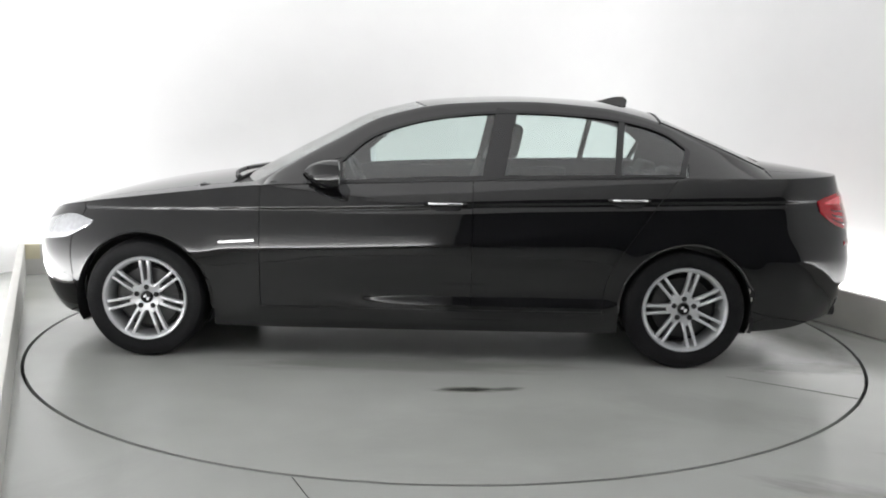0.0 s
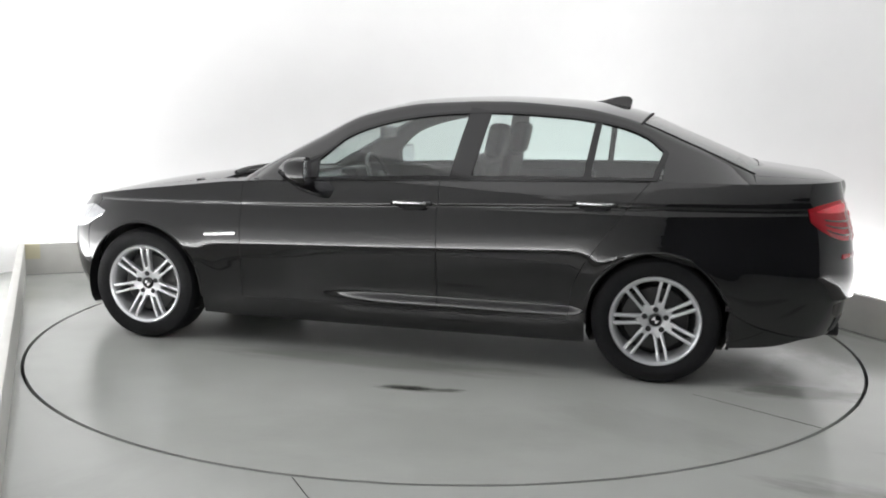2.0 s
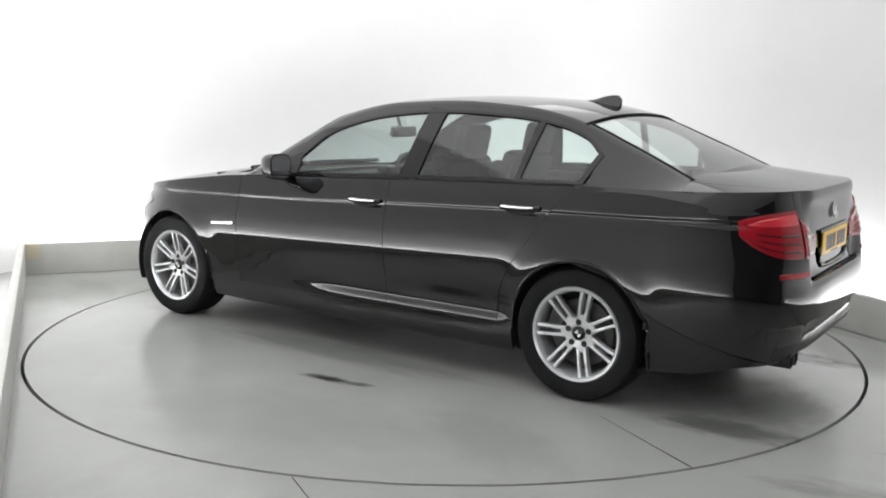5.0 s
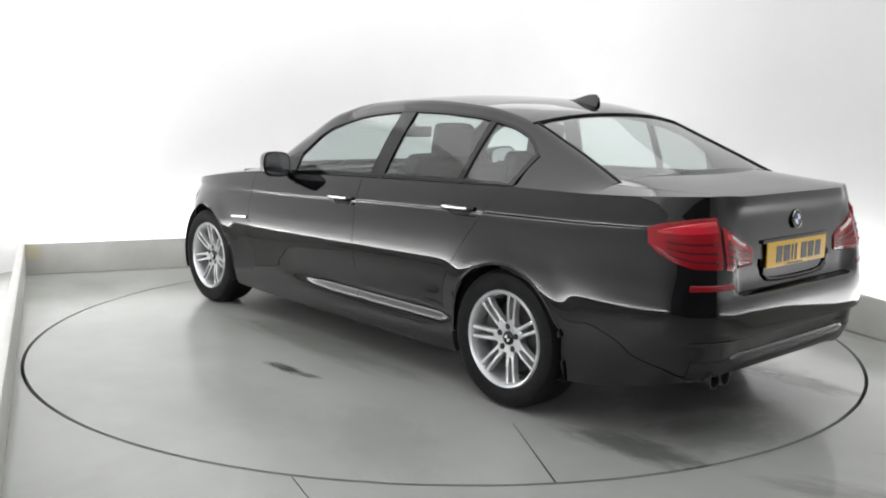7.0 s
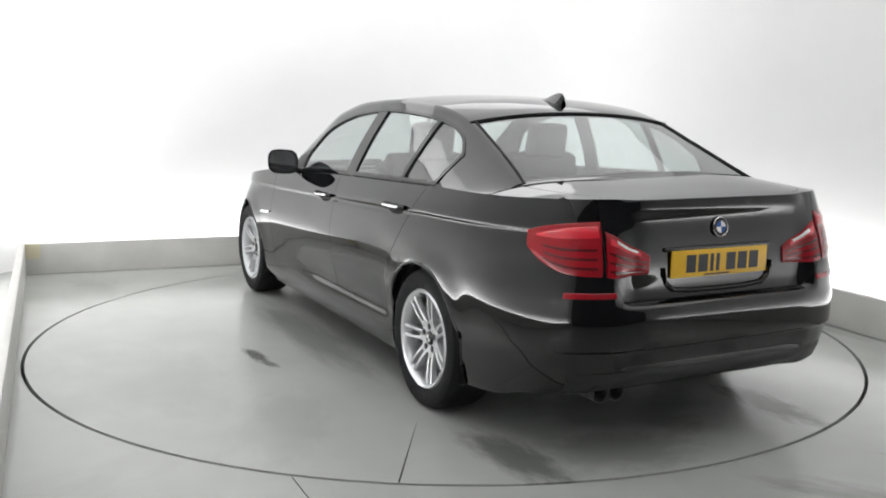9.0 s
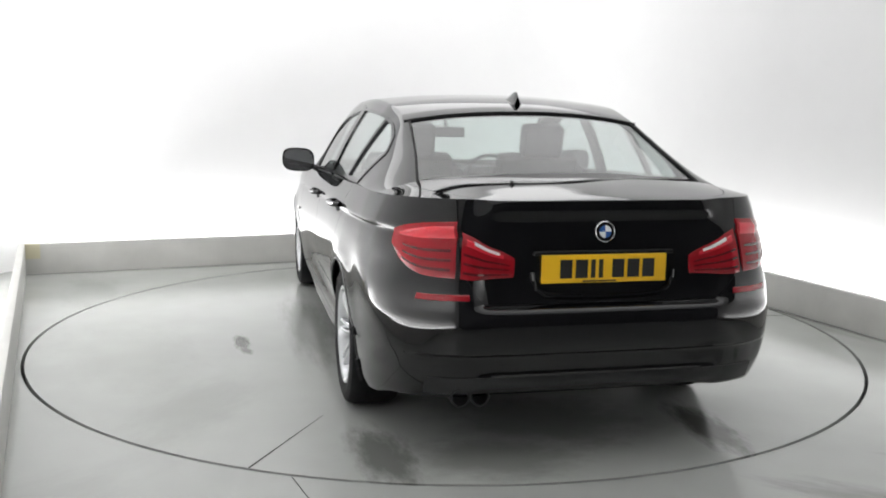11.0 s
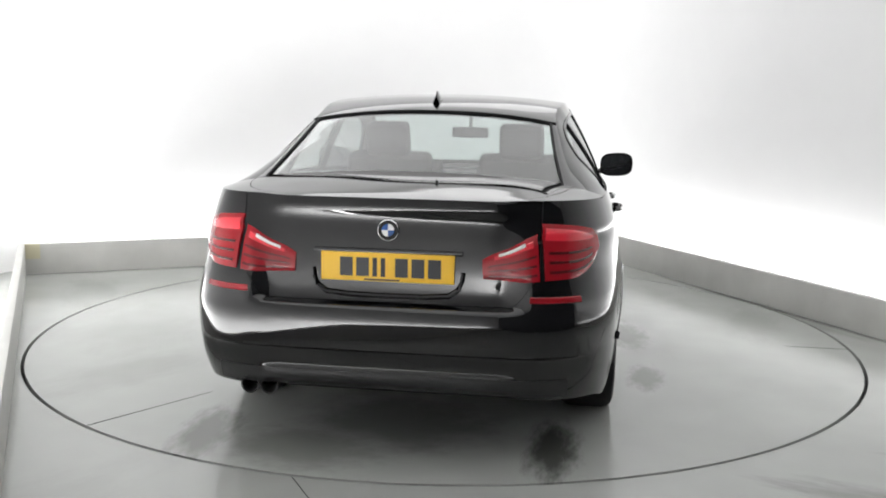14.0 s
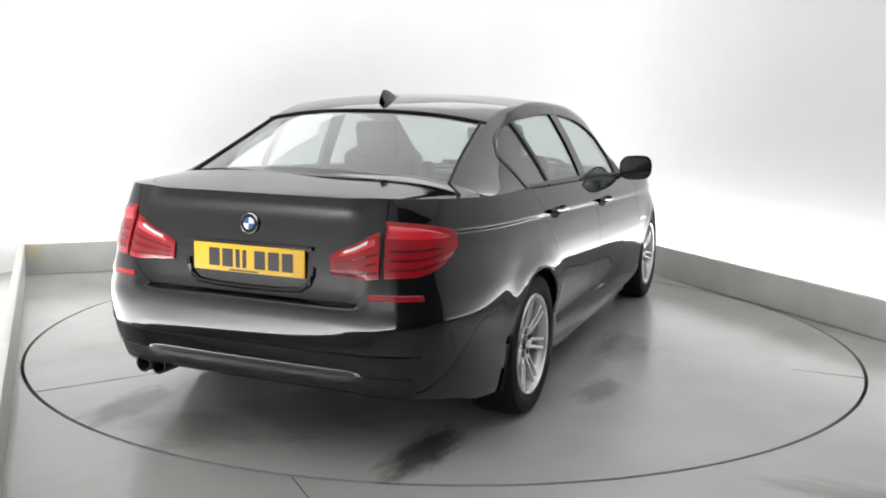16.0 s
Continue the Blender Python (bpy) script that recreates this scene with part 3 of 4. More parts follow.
# ---- the car: parts ----
def wheel(car, x, side):
    """Alloy wheel with seven double spokes, tyre, brake disc, bolts and cap."""
    y = side * 0.905 if x < 0 else side * 0.885
    m = pose(x, y, HUB_Z) @ (Matrix.Identity(4) if side > 0 else Matrix.Diagonal((1, -1, 1, 1)))
    R, RIM, first = HUB_Z + 0.003, 0.234, radians(102 if x < 0 and side > 0 else 90)
    bm = lathe(bmesh.new(), [(RIM - 0.022, -0.016), (RIM - 0.016, -0.006), (RIM - 0.004, -0.001), (RIM + 0.004, -0.012), (RIM - 0.008, -0.03), (RIM - 0.018, -0.05), (RIM - 0.03, -0.10), (RIM - 0.03, -0.21), (RIM, -0.22), (RIM - 0.034, -0.21), (RIM - 0.036, -0.10), (RIM - 0.030, -0.045), (RIM - 0.026, -0.024), (RIM - 0.022, -0.016)], 64)
    # hub plate, scalloped between the spoke pairs
    hub = []
    for k in range(141):
        a = 2 * pi * k / 140
        edge = 0.078 + 0.022 * (0.5 + 0.5 * cos(7 * (a - first))) ** 1.5
        hub.append([Vector((r * cos(a), h, r * sin(a))) for r, h in ((0.0, -0.052), (0.033, -0.052), (0.038, -0.044), (0.068, -0.040), (edge - 0.008, -0.039), (edge - 0.002, -0.043), (edge, -0.052), (edge - 0.002, -0.085))])
    hub_bm = grid(bmesh.new(), hub)
    bmesh.ops.remove_doubles(hub_bm, verts=hub_bm.verts, dist=0.00005)
    bmesh.ops.recalc_face_normals(hub_bm, faces=hub_bm.faces)
    joined(bm, hub_bm)
    rim = part("wheel", moved(bm, m), M_ALLOY, car, "silver alloy wheel with seven double spokes", angle=30)
    for k in range(7):
        a = 2 * pi * k / 7 + first
        for s in (-1, 1):
            d, w = Vector((cos(a), 0, sin(a))), Vector((-sin(a), 0, cos(a))) * s
            rows = []
            for t in (0, 0.12, 0.3, 0.6, 0.85, 1.0):
                r = lerp(0.070, RIM - 0.014, t)
                half = lerp(0.0080, 0.0086, t) + 0.004 * (1 - t) ** 3 + 0.005 * t ** 8
                c = w * lerp(0.0165, 0.0225, t) + d * r
                dep = -0.024 + 0.010 * t - 0.018 * (1 - t) ** 2
                rows.append([c - w * half + Vector((0, dep - 0.03, 0)), c - w * half * 0.85 + Vector((0, dep - 0.003, 0)), c - w * half * 0.4 + Vector((0, dep, 0)), c + w * half * 0.4 + Vector((0, dep, 0)), c + w * half * 0.85 + Vector((0, dep - 0.003, 0)), c + w * half + Vector((0, dep - 0.03, 0))])
            b2 = bmesh.new()
            grid(b2, rows)
            bmesh.ops.recalc_face_normals(b2, faces=b2.faces)
            if sum(f.normal.y for f in b2.faces) < 0:
                bmesh.ops.reverse_faces(b2, faces=b2.faces)
            part("spoke", moved(b2, m), M_ALLOY, rim)
    W = 0.235
    tyre = [(RIM - 0.004, -0.012), (RIM + 0.010, -0.004), (RIM + 0.03, 0.004), (RIM + 0.055, 0.006), (RIM + 0.08, -0.004), (R - 0.008, -0.018), (R, -0.04), (R + 0.002, -0.08)]
    tyre += [(r, -W - h) for r, h in reversed(tyre[:-1])]
    part("tyre", moved(lathe(bmesh.new(), tyre, 72), m), M_RUBBER, rim, "black rubber tyre")
    disc = lathe(bmesh.new(), [(0.05, -0.085), (0.165, -0.085), (0.168, -0.10), (0.05, -0.10)], 48)
    part("brake_disc", moved(disc, m), M_STEEL, rim, "grey steel brake disc")
    bm = bmesh.new()
    rows = []
    for i in range(9):
        a = radians(-25 + i * 8 + (0 if x < 0 else 180) + 20)
        rows.append([Vector((cos(a) * r, h, sin(a) * r)) for r, h in ((0.105, -0.075), (0.105, -0.062), (0.175, -0.062), (0.185, -0.075), (0.185, -0.12))])
    grid(bm, rows)
    bmesh.ops.recalc_face_normals(bm, faces=bm.faces)
    part("brake_caliper", moved(bm, m), M_STEEL, rim, "dark metal brake caliper", thick=0.006)
    back = lathe(bmesh.new(), [(0.0, -0.14), (0.21, -0.14)], 32)
    part("brake_shield", moved(back, m), M_DARK, rim)
    for k in range(5):
        a = 2 * pi * k / 5 + pi / 2
        b = lathe(bmesh.new(), [(0.0150, -0.050), (0.0150, -0.0385), (0.0130, -0.0380), (0.0, -0.0380)], 12)
        part("wheel_bolt", moved(b, m @ Matrix.Translation((cos(a) * 0.057, 0, sin(a) * 0.057))), M_DARK, rim, "dark wheel bolt")
    cap = lathe(bmesh.new(), [(0.0, -0.038), (0.026, -0.039), (0.032, -0.043), (0.033, -0.054)], 24)
    part("centre_cap", moved(cap, m), M_GLOSS, rim, "black round centre cap")
    for k in range(2):
        bm = bmesh.new()
        pts = [Vector((0, -0.0365, 0))] + [Vector((cos(radians(90 * k * 2 + 9 * i)) * 0.017, -0.0365, sin(radians(90 * k * 2 + 9 * i)) * 0.017)) for i in range(11)]
        bm.faces.new([bm.verts.new(p) for p in pts])
        bmesh.ops.recalc_face_normals(bm, faces=bm.faces)
        part("cap_badge", moved(bm, m), M_WHITE, rim, "white badge quarter", thick=0.001)


def two(name, make, mat, car, label="", **more):
    """The same part on both sides of the car."""
    a = part(name, outward(make()), mat, car, label, **more)
    b = part(name, moved(outward(make()), MIRROR), mat, car, label, **more)
    return a, b


def roundel(parent, m, r):
    """Round badge: chrome ring, black band, blue and white quarters."""
    ring = part("badge", moved(lathe(bmesh.new(), [(0.0, 0.0), (r, 0.0), (r, 0.005), (r * 0.94, 0.007), (r * 0.9, 0.005), (0.0, 0.005)], 32), m), M_CHROME, parent, "round chrome-edged badge")
    part("badge_band", moved(lathe(bmesh.new(), [(r * 0.60, 0.0052), (r * 0.62, 0.0065), (r * 0.88, 0.0065), (r * 0.9, 0.0052)], 32), m), M_GLOSS, ring, "black badge band")
    for k in range(4):
        bm = bmesh.new()
        pts = [Vector((0, 0.0065, 0))] + [Vector((cos(radians(90 * k + 9 * i)) * r * 0.6, 0.0065, sin(radians(90 * k + 9 * i)) * r * 0.6)) for i in range(11)]
        bm.faces.new([bm.verts.new(p) for p in pts])
        bmesh.ops.recalc_face_normals(bm, faces=bm.faces)
        part("badge_quarter", moved(bm, m), M_WHITE if k % 2 else M_BLUE, ring, "white enamel quarter" if k % 2 else "blue enamel quarter", thick=0.001)


def lamp_patch(qa, qb, zlo, zhi, lift, nq=16, nz=8):
    def q_at(i):
        return lerp(qa, qb, i / nq)
    rows = []
    for i in range(nq + 1):
        q = q_at(i)
        a, b = zlo(i / nq), zhi(i / nq)
        rows.append([off(q, lerp(a, b, j / nz), lift * min(1, 0.25 + 6 * min(j / nz, 1 - j / nz))) for j in range(nz + 1)])
    return grid(bmesh.new(), rows)


def bumper_top(q):
    """Upper edge of the rear bumper: low under the boot lid, high below the lamps."""
    p = S(q, 0.66)
    return lerp(0.655, 0.772, smooth01(0.47, 0.585, p.y)) if p.x < -2.28 else lerp(0.66, 0.772, smooth01(-2.02, -2.28, p.x))


def build_car():
    car = new("car")
    tagged(car, "black four-door saloon car parked on the turntable", "car")

    # doors
    front = (const(0.84 - GAP), const(-0.315 + GAP))
    for i, (name, qa, qb, holes, lab) in enumerate((
            ("front_door", front[0], front[1], (), "black front door"),
            ("rear_door", const(-0.315 - GAP), lambda z: door_rear(z) + GAP, ((HUB_R, ARCH_R + 0.03),), "black rear door"))):
        sill = lambda q: bottom(q) + 0.125
        pair = two(name, lambda: flank(qa, qb, sill, lambda q: shoulder(q) - 0.004, 40, 68, holes), M_PAINT, car, lab, thick=0.016, angle=50)
        hx, hz = ((-0.168, 0.886), (-1.154, 0.921))[i]
        for sgn, door in zip((1, -1), pair):
            mm = Matrix.Identity(4) if sgn > 0 else MIRROR
            yb = S(hx, hz).y
            # flat dark patch on the door skin, the recess's shade as colour
            cup = bmesh.new()
            n = 24
            rows = []
            for k in range(n + 1):
                a = 2 * pi * k / n
                rows.append([S(hx + 0.088 * c * cos(a), hz - 0.014 + 0.026 * c * sin(a)) + Vector((0, d, 0)) for c, d in ((1.0, 0.001), (0.94, 0.0025), (0.8, 0.002), (0.02, 0.0015))])
            grid(cup, rows)
            bmesh.ops.recalc_face_normals(cup, faces=cup.faces)
            part("handle_cup_shade", moved(outward(cup), mm), M_DARK, door, "dark patch for the shade of the handle recess")
            h = bmesh.new()
            pts = [(hx + 0.108 - 0.216 * k / 12, S(hx + 0.108 - 0.216 * k / 12, hz).y + 0.004 + 0.034 * (1 - abs(2 * k / 12 - 1) ** 4), hz) for k in range(13)]
            tube(h, pts, 0.013, 10, 0.013)
            part("handle", moved(h, mm), M_PAINT, door, "black door handle")
            h = bmesh.new()
            pts = [(x, y + 0.012, z + 0.003) for x, y, z in pts[1:-1]]
            tube(h, pts, 0.003, 8, 0.0055)
            part("handle_strip", moved(h, mm), M_CHROME, door, "bright chrome strip on the handle")

    # sill skirts, fenders, quarters, bumpers
    two("side_skirt", lambda: flank(const(1.10), const(-1.12), bottom, lambda q: bottom(q) + 0.121, 40, 8, ((HUB_F, ARCH_F), (HUB_R, ARCH_R))), M_PAINT, car, "black side skirt", thick=0.03, angle=60)
    qn = q_of_x(1.93, 0.6)
    fenders = two("front_fender", lambda: flank(lambda z: qn, const(0.84 + GAP), lambda q: bottom(q) + (0.10 if q < 1.2 else 0.21), rim_z, 56, 60, ((HUB_F, ARCH_F),)), M_PAINT, car, "black front wing", thick=0.014, angle=50)
    for sgn, fen in zip((1, -1), fenders):
        mm = Matrix.Identity(4) if sgn > 0 else MIRROR
        v = bmesh.new()
        tube(v, [S(q_of_x(1.06 - 0.028 * k, 0.66), 0.655 + 0.002 * k) + Vector((0, 0.003, 0)) for k in range(8)], 0.004, 8, 0.009)
        part("side_repeater", moved(v, mm), M_CHROME, fen, "slim chrome side vent strip")
    part("front_bumper", both(lambda: flank(const(QF), lambda z: q_of_x(1.86, 0.4) if z < 0.42 else qn + 0.01, bottom, lambda q: rim_z(q) - 0.001 if q > qn else 0.41, 40, 32, ((HUB_F, ARCH_F),))), M_PAINT, car, "black sculpted front bumper", thick=0.014, angle=50)
    qw = q_of_x(-1.80, 0.66)

    def quarter():
        rear = ((HUB_R, ARCH_R),)
        back = lambda z: door_rear(z) - GAP
        bm = joined(outward(flank(back, const(qw), const(0.66), rim_z, 34, 40, rear)), outward(flank(back, const(HUB_R), const(0.30), const(0.66), 34, 26, rear)),
                    outward(flank(const(qw), lambda z: q_of_y(0.585, max(z, 0.66)), lambda q: max(0.66, bumper_top(q)), rim_z, 44, 40)))
        bmesh.ops.remove_doubles(bm, verts=bm.verts, dist=0.0006)
        return bm
    two("rear_quarter", quarter, M_PAINT, car, "black rear wing", thick=0.014, angle=50)
    part("rear_bumper", both(lambda: flank(const(q_of_x(-1.53, 0.5)), const(QR), bottom, bumper_top, 130, 56, ((HUB_R, ARCH_R),))), M_PAINT, car, "black rear bumper with a sculpted lower edge", thick=0.014, angle=50)
    # boot lid: rear face and top
    qb = q_of_y(0.580, 0.8)
    lid_ob = part("boot_lid", both(lambda: flank(lambda z: q_of_y(0.580, z), const(QR), lambda q: bumper_top(q) + 0.004, rim_z, 40, 30)), M_PAINT, car, "black boot lid", thick=0.012, angle=50)
    qd0 = q_of_x(-1.93, 1.04)
    part("boot_top", both(lambda: lid(qd0, QR, 0.16, 1.0, 50, 24)), M_PAINT, lid_ob, "black boot lid top", thick=0.01, angle=50)
    two("rear_shoulder", lambda: lid(q_of_x(-1.95, 1.04), QR + 0.002, 0.0, 0.155, 60, 6), M_PAINT, car, "black rear shoulder", thick=0.01, angle=50)
    # bonnet
    part("bonnet", both(lambda: lid(QF, q_of_x(1.02, 0.9), 0.14, 1.0, 50, 24)), M_PAINT, car, "black bonnet", thick=0.012, angle=50)
    two("wing_top", lambda: lid(QF - 0.002, 0.82, 0.0, 0.135, 60, 6), M_PAINT, car, "black wing top", thick=0.01, angle=50)
    bm = bmesh.new()
    grid(bm, [[Vector((lerp(1.20, 0.80, i / 8), lerp(-0.74, 0.74, j / 12), 0.955 + 0.012 * (1 - (2 * j / 12 - 1) ** 2))) for j in range(13)] for i in range(9)])
    part("scuttle", outward(bm), M_BLACK, car, "black plastic scuttle panel", thick=0.01)

    # cabin
    part("roof", both(shell), M_PAINT, car, "black roof and pillars", angle=60, thick=0.02)
    two("front_window", lambda: cab_patch(cab_side, WIN_F[0] + 0.0, WIN_F[1], H_LOW, h_high, 24, 8, -0.006), M_GLASS, car, "tinted front side window", shadow=False)
    two("rear_window", lambda: cab_patch(cab_side, WIN_R[0], WIN_R[1], H_LOW, h_high, 18, 8, -0.006), M_GLASS, car, "tinted rear side window", shadow=False)
    two("quarter_window", lambda: cab_patch(cab_side, WIN_Q[0], WIN_Q[1], H_LOW, h_high, 14, 8, -0.006), M_GLASS, car, "small tinted quarter window", shadow=False)
    part("windscreen", both(lambda: cab_patch(cab_top, RAIL_A, -0.06, 0.045, 1.0, 24, 14, -0.004)), M_GLASS, car, "clear windscreen", shadow=False)
    part("rear_screen", both(lambda: cab_patch(cab_top, -1.36, -1.945, 0.045, 1.0, 24, 14, -0.004)), M_GLASS_REAR, car, "tinted rear screen", shadow=False)
    # dark trim round the windows
    us = [lerp(WIN_F[0] + 0.06, WIN_Q[1], i / 60) for i in range(61)]
    two("upper_window_trim", lambda: ribbon(cab_path([(u, h_high(min(u, 0.42)) + 0.01) for u in us]), 0.016), M_GLOSS, car, "gloss black window trim")
    us2 = [lerp(0.62, WIN_Q[1] + 0.02, i / 60) for i in range(61)]
    two("lower_window_trim", lambda: ribbon(cab_path([(u, H_LOW) for u in us2]), 0.016), M_GLOSS, car, "gloss black window trim")
    two("rear_window_trim", lambda: ribbon(cab_path([(lerp(WIN_Q[1], WIN_Q[1] + 0.035, j / 10), lerp(0.63, H_LOW, j / 10)) for j in range(11)]), 0.03), M_GLOSS, car, "gloss black window trim")
    two("centre_pillar", lambda: ribbon(cab_path([(-0.507, lerp(0.0, 0.9, j / 10)) for j in range(11)]), 0.118, 0.002), M_GLOSS, car, "gloss black centre pillar trim")
    two("window_divider", lambda: ribbon(cab_path([(-1.142, lerp(0.0, 0.88, j / 10)) for j in range(11)]), 0.034, 0.003), M_GLOSS, car, "black window divider")
    bm = bmesh.new()
    edge = [cab_top(-1.357, k / 20) + Vector((0, 0, 0.003)) for k in range(21)]
    tube(bm, edge + [Vector((p.x, -p.y, p.z)) for p in reversed(edge[:-1])], 0.006, 6, 0.004)
    part("rear_screen_seal", bm, M_DARK, car, "black seal above the rear screen")
    two("screen_side_seal", lambda: tube(bmesh.new(), [cab_top(lerp(-1.357, -1.95, k / 20), 0.045) + Vector((0, 0, 0.002)) for k in range(21)], 0.006, 6, 0.004), M_DARK, car, "black rubber screen seal")

    # mirrors
    for sgn in (1, -1):
        mm = Matrix.Identity(4) if sgn > 0 else MIRROR
        bm = bmesh.new()
        rows = []
        for i in range(13):
            t = i / 12
            w, hgt = 0.106 * (1 - 0.15 * t), 0.077
            prof = sqrt(max(0.0, 1 - (t * 0.98) ** 2.4))
            x = 0.405 + 0.170 * t
            ring = []
            for k in range(25):
                a = 2 * pi * k / 24
                cy, cz = abs(cos(a)) ** 0.6 * (1 if cos(a) > 0 else -1), abs(sin(a)) ** 0.7 * (1 if sin(a) > 0 else -1)
                ring.append(Vector((x - 0.02 * cy, 0.965 + w * prof * cy - 0.02 * t, 1.040 + hgt * prof * cz + 0.006 * cy)))
            rows.append(ring)
        grid(bm, rows)
        bmesh.ops.remove_doubles(bm, verts=bm.verts, dist=0.0001)
        bmesh.ops.holes_fill(bm, edges=[e for e in bm.edges if e.is_boundary], sides=30)
        bmesh.ops.recalc_face_normals(bm, faces=bm.faces)
        ob = part("door_mirror", moved(bm, mm), M_PAINT, car, "black door mirror", angle=50)
        bm = bmesh.new()
        pts = []
        for k in range(24):
            a = 2 * pi * k / 24
            cy, cz = abs(cos(a)) ** 0.6 * (1 if cos(a) > 0 else -1), abs(sin(a)) ** 0.7 * (1 if sin(a) > 0 else -1)
            pts.append(Vector((0.402 - 0.02 * cy, 0.965 + 0.095 * cy, 1.040 + 0.066 * cz + 0.006 * cy)))
        bm.faces.new([bm.verts.new(p) for p in pts])
        bmesh.ops.recalc_face_normals(bm, faces=bm.faces)
        part("mirror_glass", moved(bm, mm), M_MIRROR, ob, "silvered mirror glass", thick=0.002)
        bm = bmesh.new()
        tube(bm, [(0.50, 0.82, 0.975), (0.49, 0.87, 0.99), (0.475, 0.92, 1.01)], 0.04, 10, 0.02)
        part("mirror_arm", moved(bm, mm), M_BLACK, ob, "black mirror arm")
        bm = bmesh.new()
        rows = [[cab_side(u, h) + cab_normal(u, max(h, 0.02)) * 0.004 for h in (0.0, 0.3, 0.55)] for u in (0.60, 0.55, 0.5, 0.45, 0.40)]
        grid(bm, rows)
        part("mirror_base", moved(outward(bm), mm), M_BLACK, ob, "black mirror base triangle", thick=0.01)

    # wipers at the foot of the windscreen
    for y0, y1 in ((0.62, -0.02), (-0.05, -0.66)):
        bm = tube(bmesh.new(), [(1.12 - 0.30 * (y0 + (y1 - y0) * k / 8) ** 2, y0 + (y1 - y0) * k / 8, 0.992) for k in range(9)], 0.011, 8, 0.012)
        part("wiper", bm, M_BLACK, car, "black windscreen wiper")

    # headlights
    for sgn in (1, -1):
        mm = Matrix.Identity(4) if sgn > 0 else MIRROR
        qa, qb2 = q_of_x(1.80, 0.72), q_of_y(0.46, 0.68, rear=False)
        lens = lamp_patch(qa, qb2, curve((0, 0.722), (0.3, 0.640), (1, 0.60)), curve((0, 0.748), (0.3, 0.772), (0.7, 0.742), (1, 0.70)), 0.006)
        ob = part("headlight", moved(outward(lens), mm), M_HEAD, car, "clear headlight", thick=0.02)

    # tail lamps
    for sgn in (1, -1):
        mm = Matrix.Identity(4) if sgn > 0 else MIRROR
        q_tip, q_split, q_in = q_of_x(-2.19, 0.9), q_of_y(0.592, 0.88), q_of_y(0.365, 0.82)
        lo, hi = curve((0, 0.866), (0.12, 0.828), (0.35, 0.790), (0.6, 0.772), (1, 0.766)), curve((0, 0.930), (0.2, 0.950), (0.6, 0.968), (1, 0.976))
        ob = part("tail_lamp", moved(outward(lamp_patch(q_tip, q_split, lo, hi, 0.008, 24)), mm), M_LAMP_RED, car, "wraparound red tail lamp", thick=0.03)
        top = lamp_patch(lerp(q_tip, q_split, 0.12), lerp(q_tip, q_split, 0.97), lambda t: lerp(lo(t), hi(t), 0.64), lambda t: lerp(lo(t), hi(t), 0.95), 0.0105, 20, 4)
        part("lamp_top", moved(outward(top), mm), M_LAMP_BAR, ob, "bright red upper lens", thick=0.003)
        for k in range(3):
            c = 0.14 + 0.17 * k
            bar = lamp_patch(lerp(q_tip, q_split, 0.22), lerp(q_tip, q_split, 0.94), lambda t: lerp(lo(lerp(0.22, 0.94, t)), hi(lerp(0.22, 0.94, t)), c - 0.035), lambda t: lerp(lo(lerp(0.22, 0.94, t)), hi(lerp(0.22, 0.94, t)), c + 0.035), 0.011, 20, 4)
            part("light_bar", moved(outward(bar), mm), M_LAMP_DARK, ob, "dark red light bar", thick=0.003)
        q0 = q_of_y(0.576, 0.85)
        lo2, hi2 = curve((0, 0.764), (0.5, 0.757), (1, 0.762)), curve((0, 0.938), (0.3, 0.915), (0.6, 0.885), (0.9, 0.855), (1, 0.835))
        ob2 = part("boot_lamp", moved(outward(lamp_patch(q0, q_in, lo2, hi2, 0.007, 18)), mm), M_LAMP_RED, lid_ob, "red tail lamp in the boot lid", thick=0.03)
        strip = lamp_patch(lerp(q0, q_in, 0.12), lerp(q0, q_in, 0.86), lambda t: lerp(lo2(lerp(0.12, 0.86, t)), hi2(lerp(0.12, 0.86, t)), 0.70), lambda t: lerp(lo2(lerp(0.12, 0.86, t)), hi2(lerp(0.12, 0.86, t)), 0.92), 0.0095, 14, 4)
        part("boot_lamp_top", moved(outward(strip), mm), M_LAMP_BAR, ob2, "bright red upper lens", thick=0.003)
        strip = lamp_patch(lerp(q0, q_in, 0.30), lerp(q0, q_in, 0.80), lambda t: lerp(lo2(lerp(0.3, 0.8, t)), hi2(lerp(0.3, 0.8, t)), 0.80), lambda t: lerp(lo2(lerp(0.3, 0.8, t)), hi2(lerp(0.3, 0.8, t)), 0.93), 0.0115, 14, 4)
        part("reverse_lamp", moved(outward(strip), mm), M_LAMP_WHITE, ob2, "pale reversing lamp strip", thick=0.003)
        for k in range(3):
            c = 0.14 + 0.2 * k
            bar = lamp_patch(lerp(q0, q_in, 0.06), lerp(q0, q_in, 0.94), lambda t: lerp(lo2(lerp(0.06, 0.94, t)), hi2(lerp(0.06, 0.94, t)), c - 0.04), lambda t: lerp(lo2(lerp(0.06, 0.94, t)), hi2(lerp(0.06, 0.94, t)), c + 0.04), 0.0098, 14, 4)
            part("light_bar", moved(outward(bar), mm), M_LAMP_DARK, ob2, "dark red light bar", thick=0.003)
        refl = lamp_patch(q_of_y(0.74, 0.69), q_of_y(0.55, 0.69), const(0.682), const(0.706), 0.004, 14, 6)
        part("rear_reflector", moved(outward(refl), mm), M_LAMP_RED, car, "narrow red bumper reflector", thick=0.01)

    # number plate with bars in place of its characters
    px = -2.432
